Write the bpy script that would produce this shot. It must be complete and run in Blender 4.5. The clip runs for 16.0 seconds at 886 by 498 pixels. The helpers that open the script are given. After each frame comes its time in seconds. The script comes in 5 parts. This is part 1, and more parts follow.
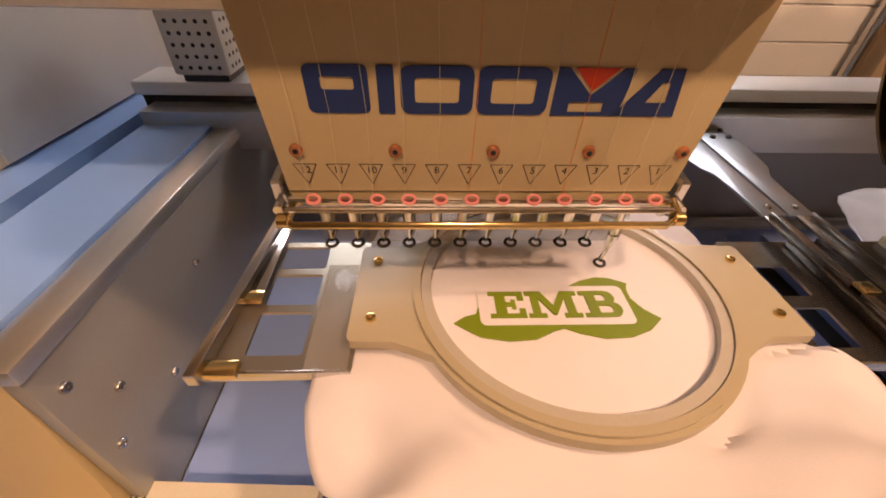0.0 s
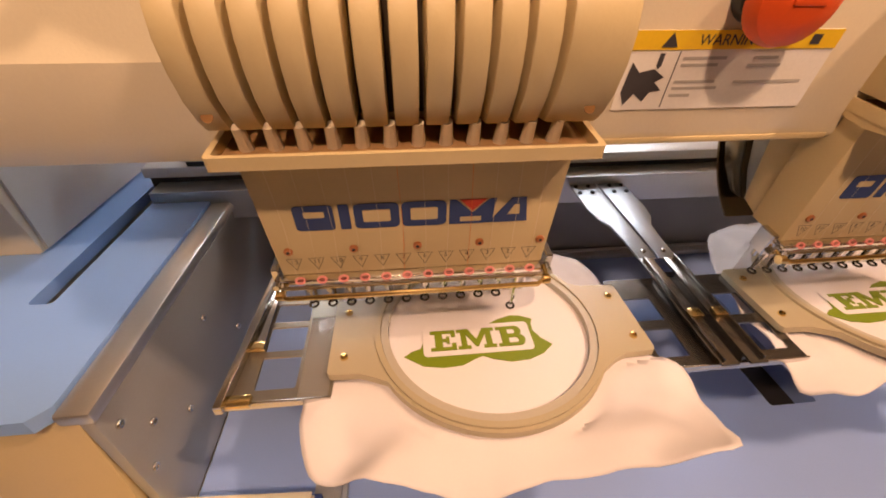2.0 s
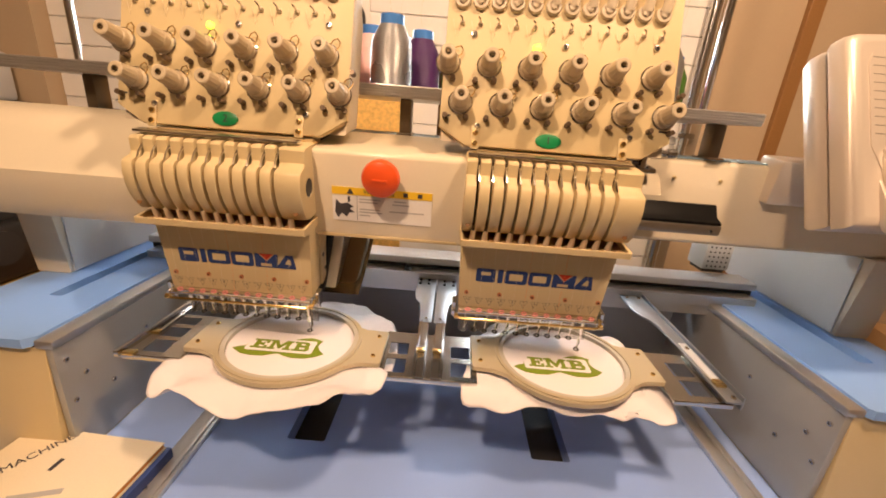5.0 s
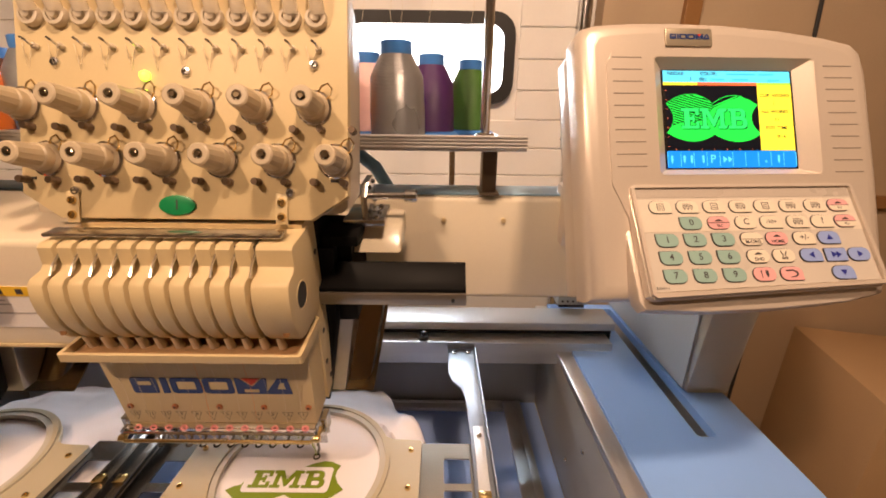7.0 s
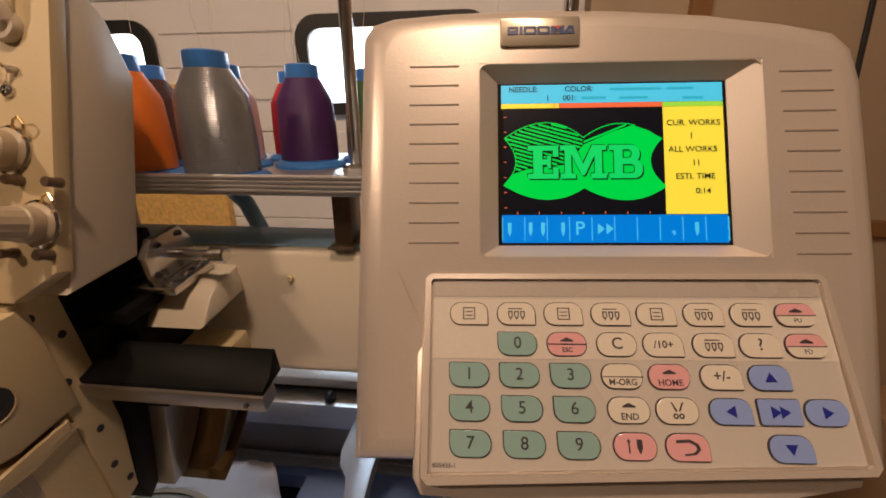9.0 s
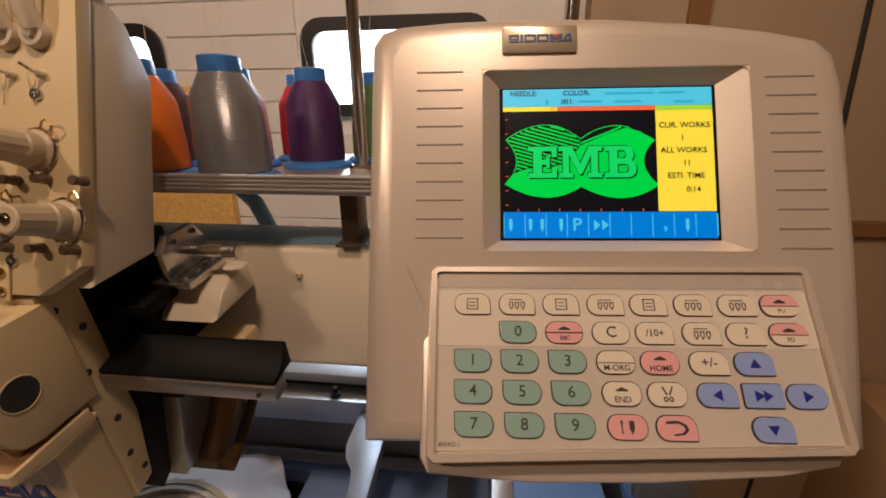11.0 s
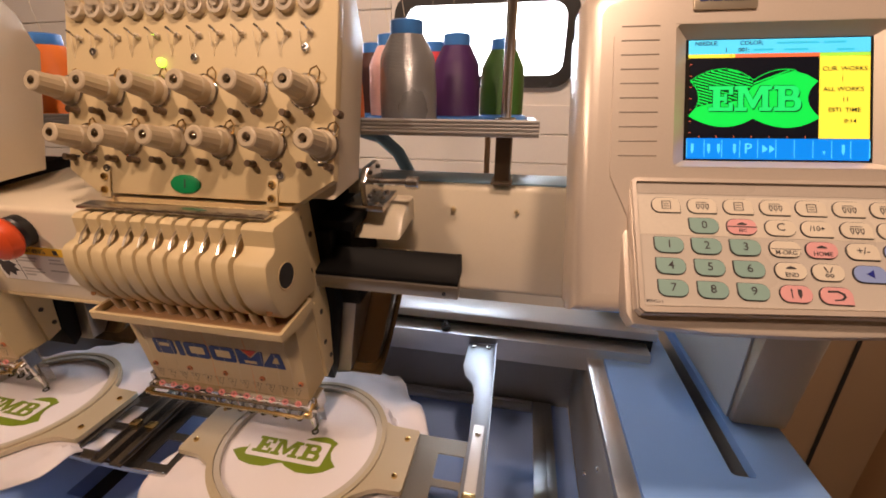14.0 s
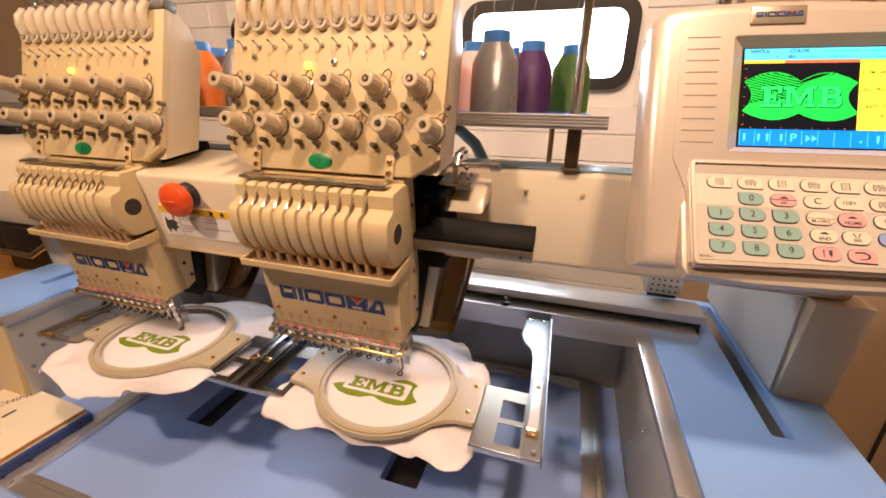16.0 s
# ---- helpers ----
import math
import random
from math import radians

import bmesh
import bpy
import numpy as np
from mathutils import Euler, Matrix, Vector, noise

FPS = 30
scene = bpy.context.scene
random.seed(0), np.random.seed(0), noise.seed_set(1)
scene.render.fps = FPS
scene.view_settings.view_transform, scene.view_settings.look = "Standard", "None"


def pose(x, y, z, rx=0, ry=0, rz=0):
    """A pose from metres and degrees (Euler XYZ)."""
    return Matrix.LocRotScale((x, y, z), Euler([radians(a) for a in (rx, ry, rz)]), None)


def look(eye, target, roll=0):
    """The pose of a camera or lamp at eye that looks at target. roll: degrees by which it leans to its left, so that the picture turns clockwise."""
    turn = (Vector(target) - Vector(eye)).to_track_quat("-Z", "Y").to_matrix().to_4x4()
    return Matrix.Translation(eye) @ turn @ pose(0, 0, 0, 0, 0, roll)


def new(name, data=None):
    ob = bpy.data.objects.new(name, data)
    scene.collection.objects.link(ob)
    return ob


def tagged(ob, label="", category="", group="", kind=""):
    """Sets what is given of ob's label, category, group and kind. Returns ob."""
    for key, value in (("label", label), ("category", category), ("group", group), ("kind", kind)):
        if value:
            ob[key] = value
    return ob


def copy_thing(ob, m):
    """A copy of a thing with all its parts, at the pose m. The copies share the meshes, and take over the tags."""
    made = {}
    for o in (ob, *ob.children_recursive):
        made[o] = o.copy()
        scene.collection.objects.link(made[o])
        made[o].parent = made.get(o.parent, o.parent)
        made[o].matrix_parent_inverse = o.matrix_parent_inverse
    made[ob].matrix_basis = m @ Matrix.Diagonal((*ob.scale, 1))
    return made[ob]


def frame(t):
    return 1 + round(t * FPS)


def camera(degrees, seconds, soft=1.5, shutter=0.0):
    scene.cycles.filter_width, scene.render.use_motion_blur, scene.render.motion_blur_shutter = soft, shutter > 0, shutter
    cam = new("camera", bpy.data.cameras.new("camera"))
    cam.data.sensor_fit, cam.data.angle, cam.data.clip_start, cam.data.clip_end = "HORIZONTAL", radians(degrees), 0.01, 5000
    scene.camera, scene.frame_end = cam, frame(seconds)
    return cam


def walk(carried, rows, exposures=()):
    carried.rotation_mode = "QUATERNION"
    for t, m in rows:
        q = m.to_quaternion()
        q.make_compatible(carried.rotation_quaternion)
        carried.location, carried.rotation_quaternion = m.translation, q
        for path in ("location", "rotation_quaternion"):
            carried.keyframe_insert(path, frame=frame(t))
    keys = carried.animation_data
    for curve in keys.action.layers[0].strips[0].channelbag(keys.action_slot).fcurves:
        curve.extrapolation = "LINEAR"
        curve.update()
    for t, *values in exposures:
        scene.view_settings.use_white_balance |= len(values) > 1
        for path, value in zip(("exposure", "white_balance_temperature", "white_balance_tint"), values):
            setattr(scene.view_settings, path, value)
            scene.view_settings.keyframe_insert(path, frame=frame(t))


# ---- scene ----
cam = camera(96.2, 16.0, soft=1.8)
PATH = [
    (0, (-0.029, -0.215, 0.389), (0.052, 1.337, -0.870), 1.7),
    (0.5, (-0.029, -0.215, 0.389), (0.054, 1.334, -0.872), 1.4),
    (1, (-0.026, -0.216, 0.391), (0.060, 1.335, -0.870), 1.5),
    (1.5, (-0.008, -0.238, 0.417), (0.140, 1.338, -0.805), 1.2),
    (2, (-0.004, -0.279, 0.476), (0.168, 1.332, -0.696), 0.5),
    (2.5, (0.001, -0.302, 0.497), (0.168, 1.368, -0.591), 0.2),
    (3, (0.04, -0.341, 0.525), (0.244, 1.401, -0.436), 1.0),
    (3.2, (0.078, -0.377, 0.529), (0.273, 1.402, -0.363), 3.0),
    (5.3, (0.330, -0.550, 0.554), (0.269, 1.342, -0.091), 3.7),
    (5.5, (0.371, -0.533, 0.567), (0.269, 1.35, -0.099), 3.0),
    (6, (0.530, -0.500, 0.575), (0.349, 1.376, -0.094), 1.5),
    (6.5, (0.598, -0.436, 0.587), (0.542, 1.443, -0.096), -0.2),
    (7, (0.642, -0.374, 0.604), (0.651, 1.515, -0.051), 0.7),
    (7.5, (0.78, -0.289, 0.609), (0.678, 1.601, -0.037), 1.8),
    (8, (0.831, -0.247, 0.624), (0.606, 1.635, -0.014), -0.0),
    (8.5, (0.828, -0.229, 0.629), (0.624, 1.655, -0.011), -0.4),
    (9, (0.831, -0.229, 0.626), (0.627, 1.653, -0.019), -0.3),
    (11.5, (0.83, -0.251, 0.627), (0.612, 1.631, -0.012), -0.3),
    (12, (0.819, -0.263, 0.626), (0.58, 1.615, -0.018), -0.1),
    (12.5, (0.813, -0.284, 0.618), (0.571, 1.592, -0.031), 0.4),
    (13, (0.801, -0.305, 0.606), (0.544, 1.559, -0.073), 0.8),
    (13.5, (0.776, -0.326, 0.605), (0.444, 1.516, -0.1), 0.6),
    (14, (0.724, -0.348, 0.601), (0.357, 1.483, -0.114), 0.2),
    (14.5, (0.665, -0.371, 0.591), (0.298, 1.462, -0.119), 0.7),
    (15, (0.629, -0.388, 0.592), (0.208, 1.419, -0.155), 0.7),
    (15.5, (0.659, -0.421, 0.595), (0.138, 1.369, -0.13), 1.3),
    (16, (0.696, -0.452, 0.595), (0.147, 1.337, -0.113), 0.8),
]
EXPOSURE = [(0, -0.22, 7100, 19), (1.3, -0.15, 7100, 19), (2.5, 0.0, 6900, 14), (3.0, 0.18, 6800, 12.5), (5.5, 0.0, 6300, 6), (6.0, -0.05, 6050, 5), (7.0, -0.25, 6300, 10.5), (7.5, -0.4, 6100, 10), (8.3, -1.15, 5800, 7.5), (11.5, -1.22, 5750, 8), (12.5, -1.17, 5800, 8), (13.2, -0.98, 5800, 9.5), (14.5, -0.45, 6000, 12.5), (16.0, -0.05, 6100, 11)]
walk(cam, [(t, look(eye, target, roll)) for t, eye, target, roll in PATH], EXPOSURE)

# ---- light ----
world = bpy.data.worlds.new("world")
scene.world = world
world.use_nodes = True
_sky = world.node_tree.nodes.new("ShaderNodeTexSky")
_sky.sky_type, _sky.sun_disc = "NISHITA", False
_sky.sun_elevation, _sky.sun_rotation = radians(35), radians(20)
world.node_tree.links.new(_sky.outputs[0], world.node_tree.nodes["Background"].inputs[0])
world.node_tree.nodes["Background"].inputs[1].default_value = 0.12


def lamp(name, kind, m, power, colour, size=0.2, size_y=None):
    data = bpy.data.lights.new(name, kind)
    data.energy, data.color = power, colour
    if kind == "AREA":
        data.size = size
        if size_y:
            data.shape, data.size_y = "RECTANGLE", size_y
    else:
        data.shadow_soft_size = size
    ob = new(name, data)
    ob.matrix_world = m
    return ob


WARM, COOL = (1.0, 0.65, 0.42), (0.70, 0.86, 1.0)
lamp("ceiling_lamp_light", "AREA", look((0.86, -0.50, 1.68), (0.65, 0.4, 0.4)), 21, WARM, 0.10)
lamp("ceiling_lamp_light", "AREA", look((-0.12, -1.0, 1.62), (0.20, 0.05, 0.35)), 23, WARM, 0.10)
lamp("window_light", "AREA", look((0.60, 0.79, 0.747), (0.55, 0.0, 0.60)), 2.6, COOL, 0.38, 0.17)
lamp("window_light", "AREA", look((-0.23, 0.79, 0.747), (-0.2, 0.0, 0.60)), 2.4, COOL, 0.36, 0.17)

# ---- materials ----


def material(name, colour, rough=0.5, metal=0.0, grain=40.0, amount=0.06, bump=0.0, stains=0.06, coat=0.0, emit=0.0, random_tone=0.0, spec=0.5):
    """A surface with fine grain, wide uneven tone and a little relief."""
    m = bpy.data.materials.new(name)
    m.use_nodes = True
    nodes, links = m.node_tree.nodes, m.node_tree.links
    b = nodes["Principled BSDF"]
    b.inputs["Roughness"].default_value, b.inputs["Metallic"].default_value = rough, metal
    b.inputs["Coat Weight"].default_value = coat
    b.inputs["Specular IOR Level"].default_value = spec
    at = nodes.new("ShaderNodeTexCoord")
    fine, wide = nodes.new("ShaderNodeTexNoise"), nodes.new("ShaderNodeTexNoise")
    fine.inputs["Scale"].default_value, wide.inputs["Scale"].default_value = grain * 12, 9.0
    fine.inputs["Detail"].default_value, wide.inputs["Detail"].default_value = 3, 4
    for n in (fine, wide):
        links.new(at.outputs["Object"], n.inputs["Vector"])
    tone = nodes.new("ShaderNodeMath")
    tone.operation = "MULTIPLY_ADD"
    links.new(fine.outputs["Fac"], tone.inputs[0])
    tone.inputs[1].default_value, tone.inputs[2].default_value = amount * 2, 1.0 - amount - stains
    tone2 = nodes.new("ShaderNodeMath")
    tone2.operation = "MULTIPLY_ADD"
    links.new(wide.outputs["Fac"], tone2.inputs[0])
    tone2.inputs[1].default_value = stains * 2
    links.new(tone.outputs[0], tone2.inputs[2])
    last = tone2.outputs[0]
    if random_tone:
        info = nodes.new("ShaderNodeObjectInfo")
        tone3 = nodes.new("ShaderNodeMath")
        tone3.operation = "MULTIPLY_ADD"
        links.new(info.outputs["Random"], tone3.inputs[0])
        tone3.inputs[1].default_value = random_tone
        links.new(last, tone3.inputs[2])
        last = tone3.outputs[0]
    mix = nodes.new("ShaderNodeVectorMath")
    mix.operation = "SCALE"
    mix.inputs[0].default_value = colour
    links.new(last, mix.inputs["Scale"])
    links.new(mix.outputs[0], b.inputs["Base Color"])
    rmap = nodes.new("ShaderNodeMath")
    rmap.operation = "MULTIPLY_ADD"
    links.new(wide.outputs["Fac"], rmap.inputs[0])
    rmap.inputs[1].default_value, rmap.inputs[2].default_value = rough * 0.3, rough * 0.85
    links.new(rmap.outputs[0], b.inputs["Roughness"])
    if bump:
        bp = nodes.new("ShaderNodeBump")
        bp.inputs["Strength"].default_value, bp.inputs["Distance"].default_value = bump, 0.001
        links.new(fine.outputs["Fac"], bp.inputs["Height"])
        links.new(bp.outputs[0], b.inputs["Normal"])
    if emit:
        links.new(mix.outputs[0], b.inputs["Emission Color"])
        b.inputs["Emission Strength"].default_value = emit
    return m


BEAM = material("beam_enamel", (0.74, 0.66, 0.50), 0.22, bump=0.12, amount=0.03, stains=0.05)
CREAM = material("cream_enamel", (0.62, 0.50, 0.28), 0.5, bump=0.12, amount=0.03, stains=0.05)
IVORY = material("ivory_plastic", (0.62, 0.54, 0.41), 0.45, amount=0.03, stains=0.05)
GREYPAINT = material("grey_enamel", (0.55, 0.56, 0.55), 0.4, bump=0.15, amount=0.03)
WALLMETAL = material("side_wall_steel", (0.42, 0.42, 0.40), 0.42, 0.35, amount=0.05, bump=0.1)
BLUE = material("blue_laminate", (0.29, 0.42, 0.77), 0.45, amount=0.04, stains=0.05, bump=0.06)
BLUE_BLOCK = material("blue_laminate_light", (0.25, 0.44, 0.84), 0.4, amount=0.03, stains=0.06, bump=0.05)
ALU = material("aluminium", (0.66, 0.66, 0.65), 0.34, 0.85, amount=0.05, stains=0.05)
ALUPAINT = material("pale_aluminium", (0.70, 0.72, 0.74), 0.35, 0.3)
CHROME = material("chrome", (0.80, 0.79, 0.77), 0.14, 1.0, amount=0.02)
STEEL = material("polished_steel", (0.62, 0.61, 0.60), 0.2, 1.0, amount=0.03)
BRASS = material("brass", (0.78, 0.58, 0.26), 0.2, 1.0, amount=0.03)
BLACK = material("black_metal", (0.015, 0.015, 0.016), 0.4, bump=0.1)
BLACKGLOSS = material("black_gloss", (0.02, 0.018, 0.016), 0.12, 0.2, coat=0.5)
BRONZE = material("dark_chrome", (0.30, 0.23, 0.14), 0.2, 0.97)
BLACKMATT = material("matt_black_paint", (0.006, 0.006, 0.006), 0.55, spec=0.12)
BRUSHED = material("brushed_steel", (0.36, 0.39, 0.43), 0.4, 0.85, amount=0.05)
# dark parts; on the bar gap, holes and slits the colour is their shade
DARK = material("dark_part_and_gap_shade", (0.03, 0.03, 0.032), 0.6)
# near-black in place of the shade inside the slots
SLOTSHADE = material("slot_shade", (0.02, 0.018, 0.018), 0.5)
KNOB = material("tan_knob_plastic", (0.52, 0.43, 0.29), 0.4, amount=0.04, stains=0.06)
HOOP = material("hoop_plastic", (0.47, 0.41, 0.28), 0.36, amount=0.03, stains=0.06)
CLOTH = material("white_cloth", (0.80, 0.77, 0.80), 0.9, grain=160, amount=0.05, bump=0.35, stains=0.03)
CLOTHIN = material("white_twill", (0.84, 0.81, 0.84), 0.9, grain=160, amount=0.05, bump=0.35, stains=0.02)
THREADGREEN = material("green_thread", (0.20, 0.28, 0.010), 0.55, grain=120, amount=0.16, bump=0.5, stains=0.08)
LOGOBLUE = material("logo_blue", (0.015, 0.04, 0.16), 0.4)
LOGORED = material("logo_red", (0.55, 0.05, 0.02), 0.4)
INK = material("printed_ink", (0.05, 0.045, 0.05), 0.6)
PINK = material("pink_rubber", (0.72, 0.25, 0.24), 0.5)
OVALGREEN = material("green_badge", (0.01, 0.22, 0.07), 0.3)
REDBUTTON = material("red_button", (0.80, 0.10, 0.02), 0.35)
YELLOW = material("yellow_sticker", (0.85, 0.55, 0.03), 0.45)
PAPER = material("white_sticker", (0.82, 0.79, 0.74), 0.5)
LED = material("green_led", (0.5, 0.9, 0.05), 0.4, emit=4.0)
BOOK = material("booklet_paper", (0.82, 0.72, 0.52), 0.7, stains=0.05)
ORANGE = material("orange_cover_edge", (0.75, 0.3, 0.04), 0.6)
PANELGREY = material("control_shell", (0.67, 0.59, 0.50), 0.34, bump=0.08, grain=70, amount=0.04, metal=0.3)
KEYPLATE = material("keypad_sheet", (0.60, 0.55, 0.48), 0.28, amount=0.02, coat=0.3)
DRYWALL = material("tan_wall", (0.50, 0.38, 0.25), 0.8, bump=0.2, stains=0.06)
DOORWHITE = material("white_door_panel", (0.88, 0.86, 0.82), 0.5, bump=0.2, stains=0.05)
GASKET = material("black_gasket", (0.015, 0.015, 0.015), 0.5)
WOOD = material("brown_wood", (0.30, 0.15, 0.05), 0.5, grain=20, amount=0.15)
CARDBOARD = material("cardboard", (0.50, 0.33, 0.17), 0.8, grain=30, amount=0.08, bump=0.2)
CONCRETE = material("concrete_floor", (0.30, 0.26, 0.21), 0.7, bump=0.3, amount=0.1)
CEILING = material("ceiling_paint", (0.38, 0.30, 0.2), 0.9)

GLASS = bpy.data.materials.new("window_glass")
GLASS.use_nodes = True
_g = GLASS.node_tree.nodes["Principled BSDF"]
_g.inputs["Transmission Weight"].default_value, _g.inputs["Roughness"].default_value, _g.inputs["IOR"].default_value = 1.0, 0.02, 1.45
OUTSIDE = material("bright_outside", (1.0, 0.98, 0.95), 0.9, emit=14.0)
OSB = material("strand_board", (0.80, 0.50, 0.14), 0.7, grain=7, amount=0.5, bump=0.4)
WOODORANGE = material("orange_wood", (0.62, 0.32, 0.08), 0.5, grain=10, amount=0.15)
GREYINK = material("grey_print", (0.45, 0.43, 0.40), 0.6)
BRACKET = material("bronze_satin", (0.16, 0.12, 0.08), 0.35, 0.7)
SPOOLBLUE = material("blue_spool", (0.06, 0.22, 0.62), 0.35)
SPOOLPALE = material("pale_blue_hose", (0.28, 0.45, 0.60), 0.4)
THREADPALE = material("pale_thread", (0.75, 0.66, 0.48), 0.6)


def thread(name, colour, rough=0.45, metal=0.0):
    m = material(name, colour, rough, metal, grain=10, amount=0.05, stains=0.08)
    nodes, links = m.node_tree.nodes, m.node_tree.links
    w = nodes.new("ShaderNodeTexWave")
    w.bands_direction = "Z"
    w.inputs["Scale"].default_value, w.inputs["Distortion"].default_value = 260.0, 1.5
    bp = nodes.new("ShaderNodeBump")
    bp.inputs["Strength"].default_value, bp.inputs["Distance"].default_value = 0.4, 0.0006
    at = nodes.new("ShaderNodeTexCoord")
    links.new(at.outputs["Object"], w.inputs["Vector"])
    links.new(w.outputs["Fac"], bp.inputs["Height"])
    links.new(bp.outputs[0], nodes["Principled BSDF"].inputs["Normal"])
    return m


TH_ORANGE = thread("orange_thread", (0.85, 0.20, 0.015))
TH_SILVER = thread("silver_thread", (0.34, 0.35, 0.36), 0.28, 0.6)
TH_PURPLE = thread("purple_thread", (0.06, 0.015, 0.10))
TH_PINK = thread("pink_thread", (0.75, 0.50, 0.48))
TH_BROWN = thread("brown_thread", (0.07, 0.03, 0.025))
TH_RED = thread("red_thread", (0.55, 0.02, 0.03))
TH_GREEN = thread("bottle_green_thread", (0.05, 0.14, 0.02))
# dark brown that stands for shade in the gaps between the fins
FINSHADE = material("fin_gap_shade", (0.06, 0.042, 0.025), 0.6)
TRAY = material("brown_tray", (0.34, 0.20, 0.09), 0.7)
PINKBRASS = material("red_brass", (0.55, 0.22, 0.10), 0.35, 0.6)
# on the hoop brackets this dark tone is a painted reflection of the heads
BLACKCHROME = material("dark_steel_and_reflection", (0.20, 0.19, 0.18), 0.22, 0.9)
PEG = material("brown_peg", (0.16, 0.11, 0.07), 0.35, 0.4)
DARKGREY = material("dark_grey_enamel", (0.16, 0.15, 0.14), 0.4)
SATIN = material("satin_steel", (0.34, 0.31, 0.26), 0.3, 0.8)
HOOPGREY = material("hoop_inner", (0.50, 0.47, 0.40), 0.4)
NAVY = material("navy_cover", (0.03, 0.06, 0.22), 0.5)
NOTE = material("yellow_note", (0.85, 0.66, 0.14), 0.7)


def clear(name, colour, alpha, rough=0.15):
    m = material(name, colour, rough)
    m.node_tree.nodes["Principled BSDF"].inputs["Alpha"].default_value = alpha
    return m


CLEARGREY = clear("clear_grey_plastic", (0.45, 0.42, 0.38), 0.22)
CLEARTUBE = clear("cloudy_tube", (0.80, 0.72, 0.56), 0.6, 0.25)
BADGE = material("badge_silver", (0.50, 0.44, 0.33), 0.3, 0.6)
# darker shell tone, the shade inside the grooves put into colour
GROOVE = material("groove_shade", (0.30, 0.25, 0.20), 0.4)
KEYPALE = material("key_sheet_pale", (0.70, 0.64, 0.54), 0.28)
KEYDARK = material("key_sheet_dark", (0.48, 0.43, 0.37), 0.28)
KEYWHITE = material("key_white", (0.78, 0.71, 0.58), 0.16, amount=0.02, stains=0.03)
KEYTEAL = material("key_teal", (0.30, 0.46, 0.42), 0.16, amount=0.02, stains=0.03)
KEYPINK = material("key_pink", (0.80, 0.42, 0.42), 0.16, amount=0.02, stains=0.03)
KEYBLUE = material("key_blue", (0.30, 0.40, 0.75), 0.16, amount=0.02, stains=0.03)
NAVYINK = material("navy_ink", (0.02, 0.03, 0.30), 0.4)
SCREEN = 1.01
S_CYAN = material("screen_cyan", (0.10, 0.62, 0.90), 0.3, amount=0, stains=0, emit=SCREEN)
S_YELLOW = material("screen_yellow", (0.95, 0.80, 0.05), 0.3, amount=0, stains=0, emit=SCREEN)
S_RED = material("screen_red", (0.85, 0.15, 0.05), 0.3, amount=0, stains=0, emit=SCREEN)
S_LIME = material("screen_lime", (0.35, 0.75, 0.05), 0.3, amount=0, stains=0, emit=SCREEN)
S_GREEN = material("screen_green", (0.02, 0.72, 0.06), 0.3, amount=0, stains=0, emit=SCREEN)
S_BLUE = material("screen_blue", (0.01, 0.22, 0.80), 0.3, amount=0, stains=0, emit=SCREEN)
S_TEAL = material("screen_teal", (0.05, 0.45, 0.60), 0.3, amount=0, stains=0, emit=SCREEN)
S_LETTER = material("screen_letter_green", (0.03, 0.74, 0.14), 0.3, amount=0, stains=0, emit=SCREEN)
S_BLACK = material("screen_black", (0.008, 0.010, 0.02), 0.25, amount=0, stains=0)
S_INK = material("screen_ink", (0.03, 0.05, 0.04), 0.3, amount=0, stains=0)

# ---- mesh helpers ----


def finish(bm, name, mat, smooth=True):
    me = bpy.data.meshes.new(name)
    bmesh.ops.recalc_face_normals(bm, faces=bm.faces)
    bm.to_mesh(me)
    bm.free()
    me.materials.append(mat)
    if smooth:
        for p in me.polygons:
            p.use_smooth = True
        me.set_sharp_from_angle(angle=radians(35))
    return me


def part(name, bm, mat, parent=None, label="", smooth=True):
    ob = new(name, bm if isinstance(bm, bpy.types.Mesh) else finish(bm, name, mat, smooth))
    if parent:
        ob.parent = parent
    return tagged(ob, label)


def thing(name, label, category, group="", kind="", at=None):
    ob = new(name)
    ob.empty_display_size = 0.02
    if at is not None:
        ob.matrix_world = at
    return tagged(ob, label, category, group, kind)


def add(bm, other):
    me = bpy.data.meshes.new("tmp")
    other.to_mesh(me)
    other.free()
    bm.from_mesh(me)
    bpy.data.meshes.remove(me)
    return bm


def rbox(lo, hi, r=0.0, seg=2, bm=None, m=None):
    """A box between two corners, its edges rounded by r."""
    b = bmesh.new()
    bmesh.ops.create_cube(b, size=1.0)
    for v in b.verts:
        v.co = [lo[i] + (v.co[i] + 0.5) * (hi[i] - lo[i]) for i in range(3)]
    if r:
        bmesh.ops.bevel(b, geom=b.edges[:], offset=r, segments=seg, profile=0.5, affect="EDGES")
    if m is not None:
        b.transform(m)
    return add(bm, b) if bm else b


def rod(p, q, r, r2=None, seg=12, bm=None, caps=True):
    """A round bar from p to q."""
    p, q = Vector(p), Vector(q)
    b = bmesh.new()
    bmesh.ops.create_cone(b, cap_ends=caps, segments=seg, radius1=r, radius2=r if r2 is None else r2, depth=(q - p).length)
    b.transform(Matrix.Translation((p + q) / 2) @ (q - p).to_track_quat("Z", "Y").to_matrix().to_4x4())
    return add(bm, b) if bm else b


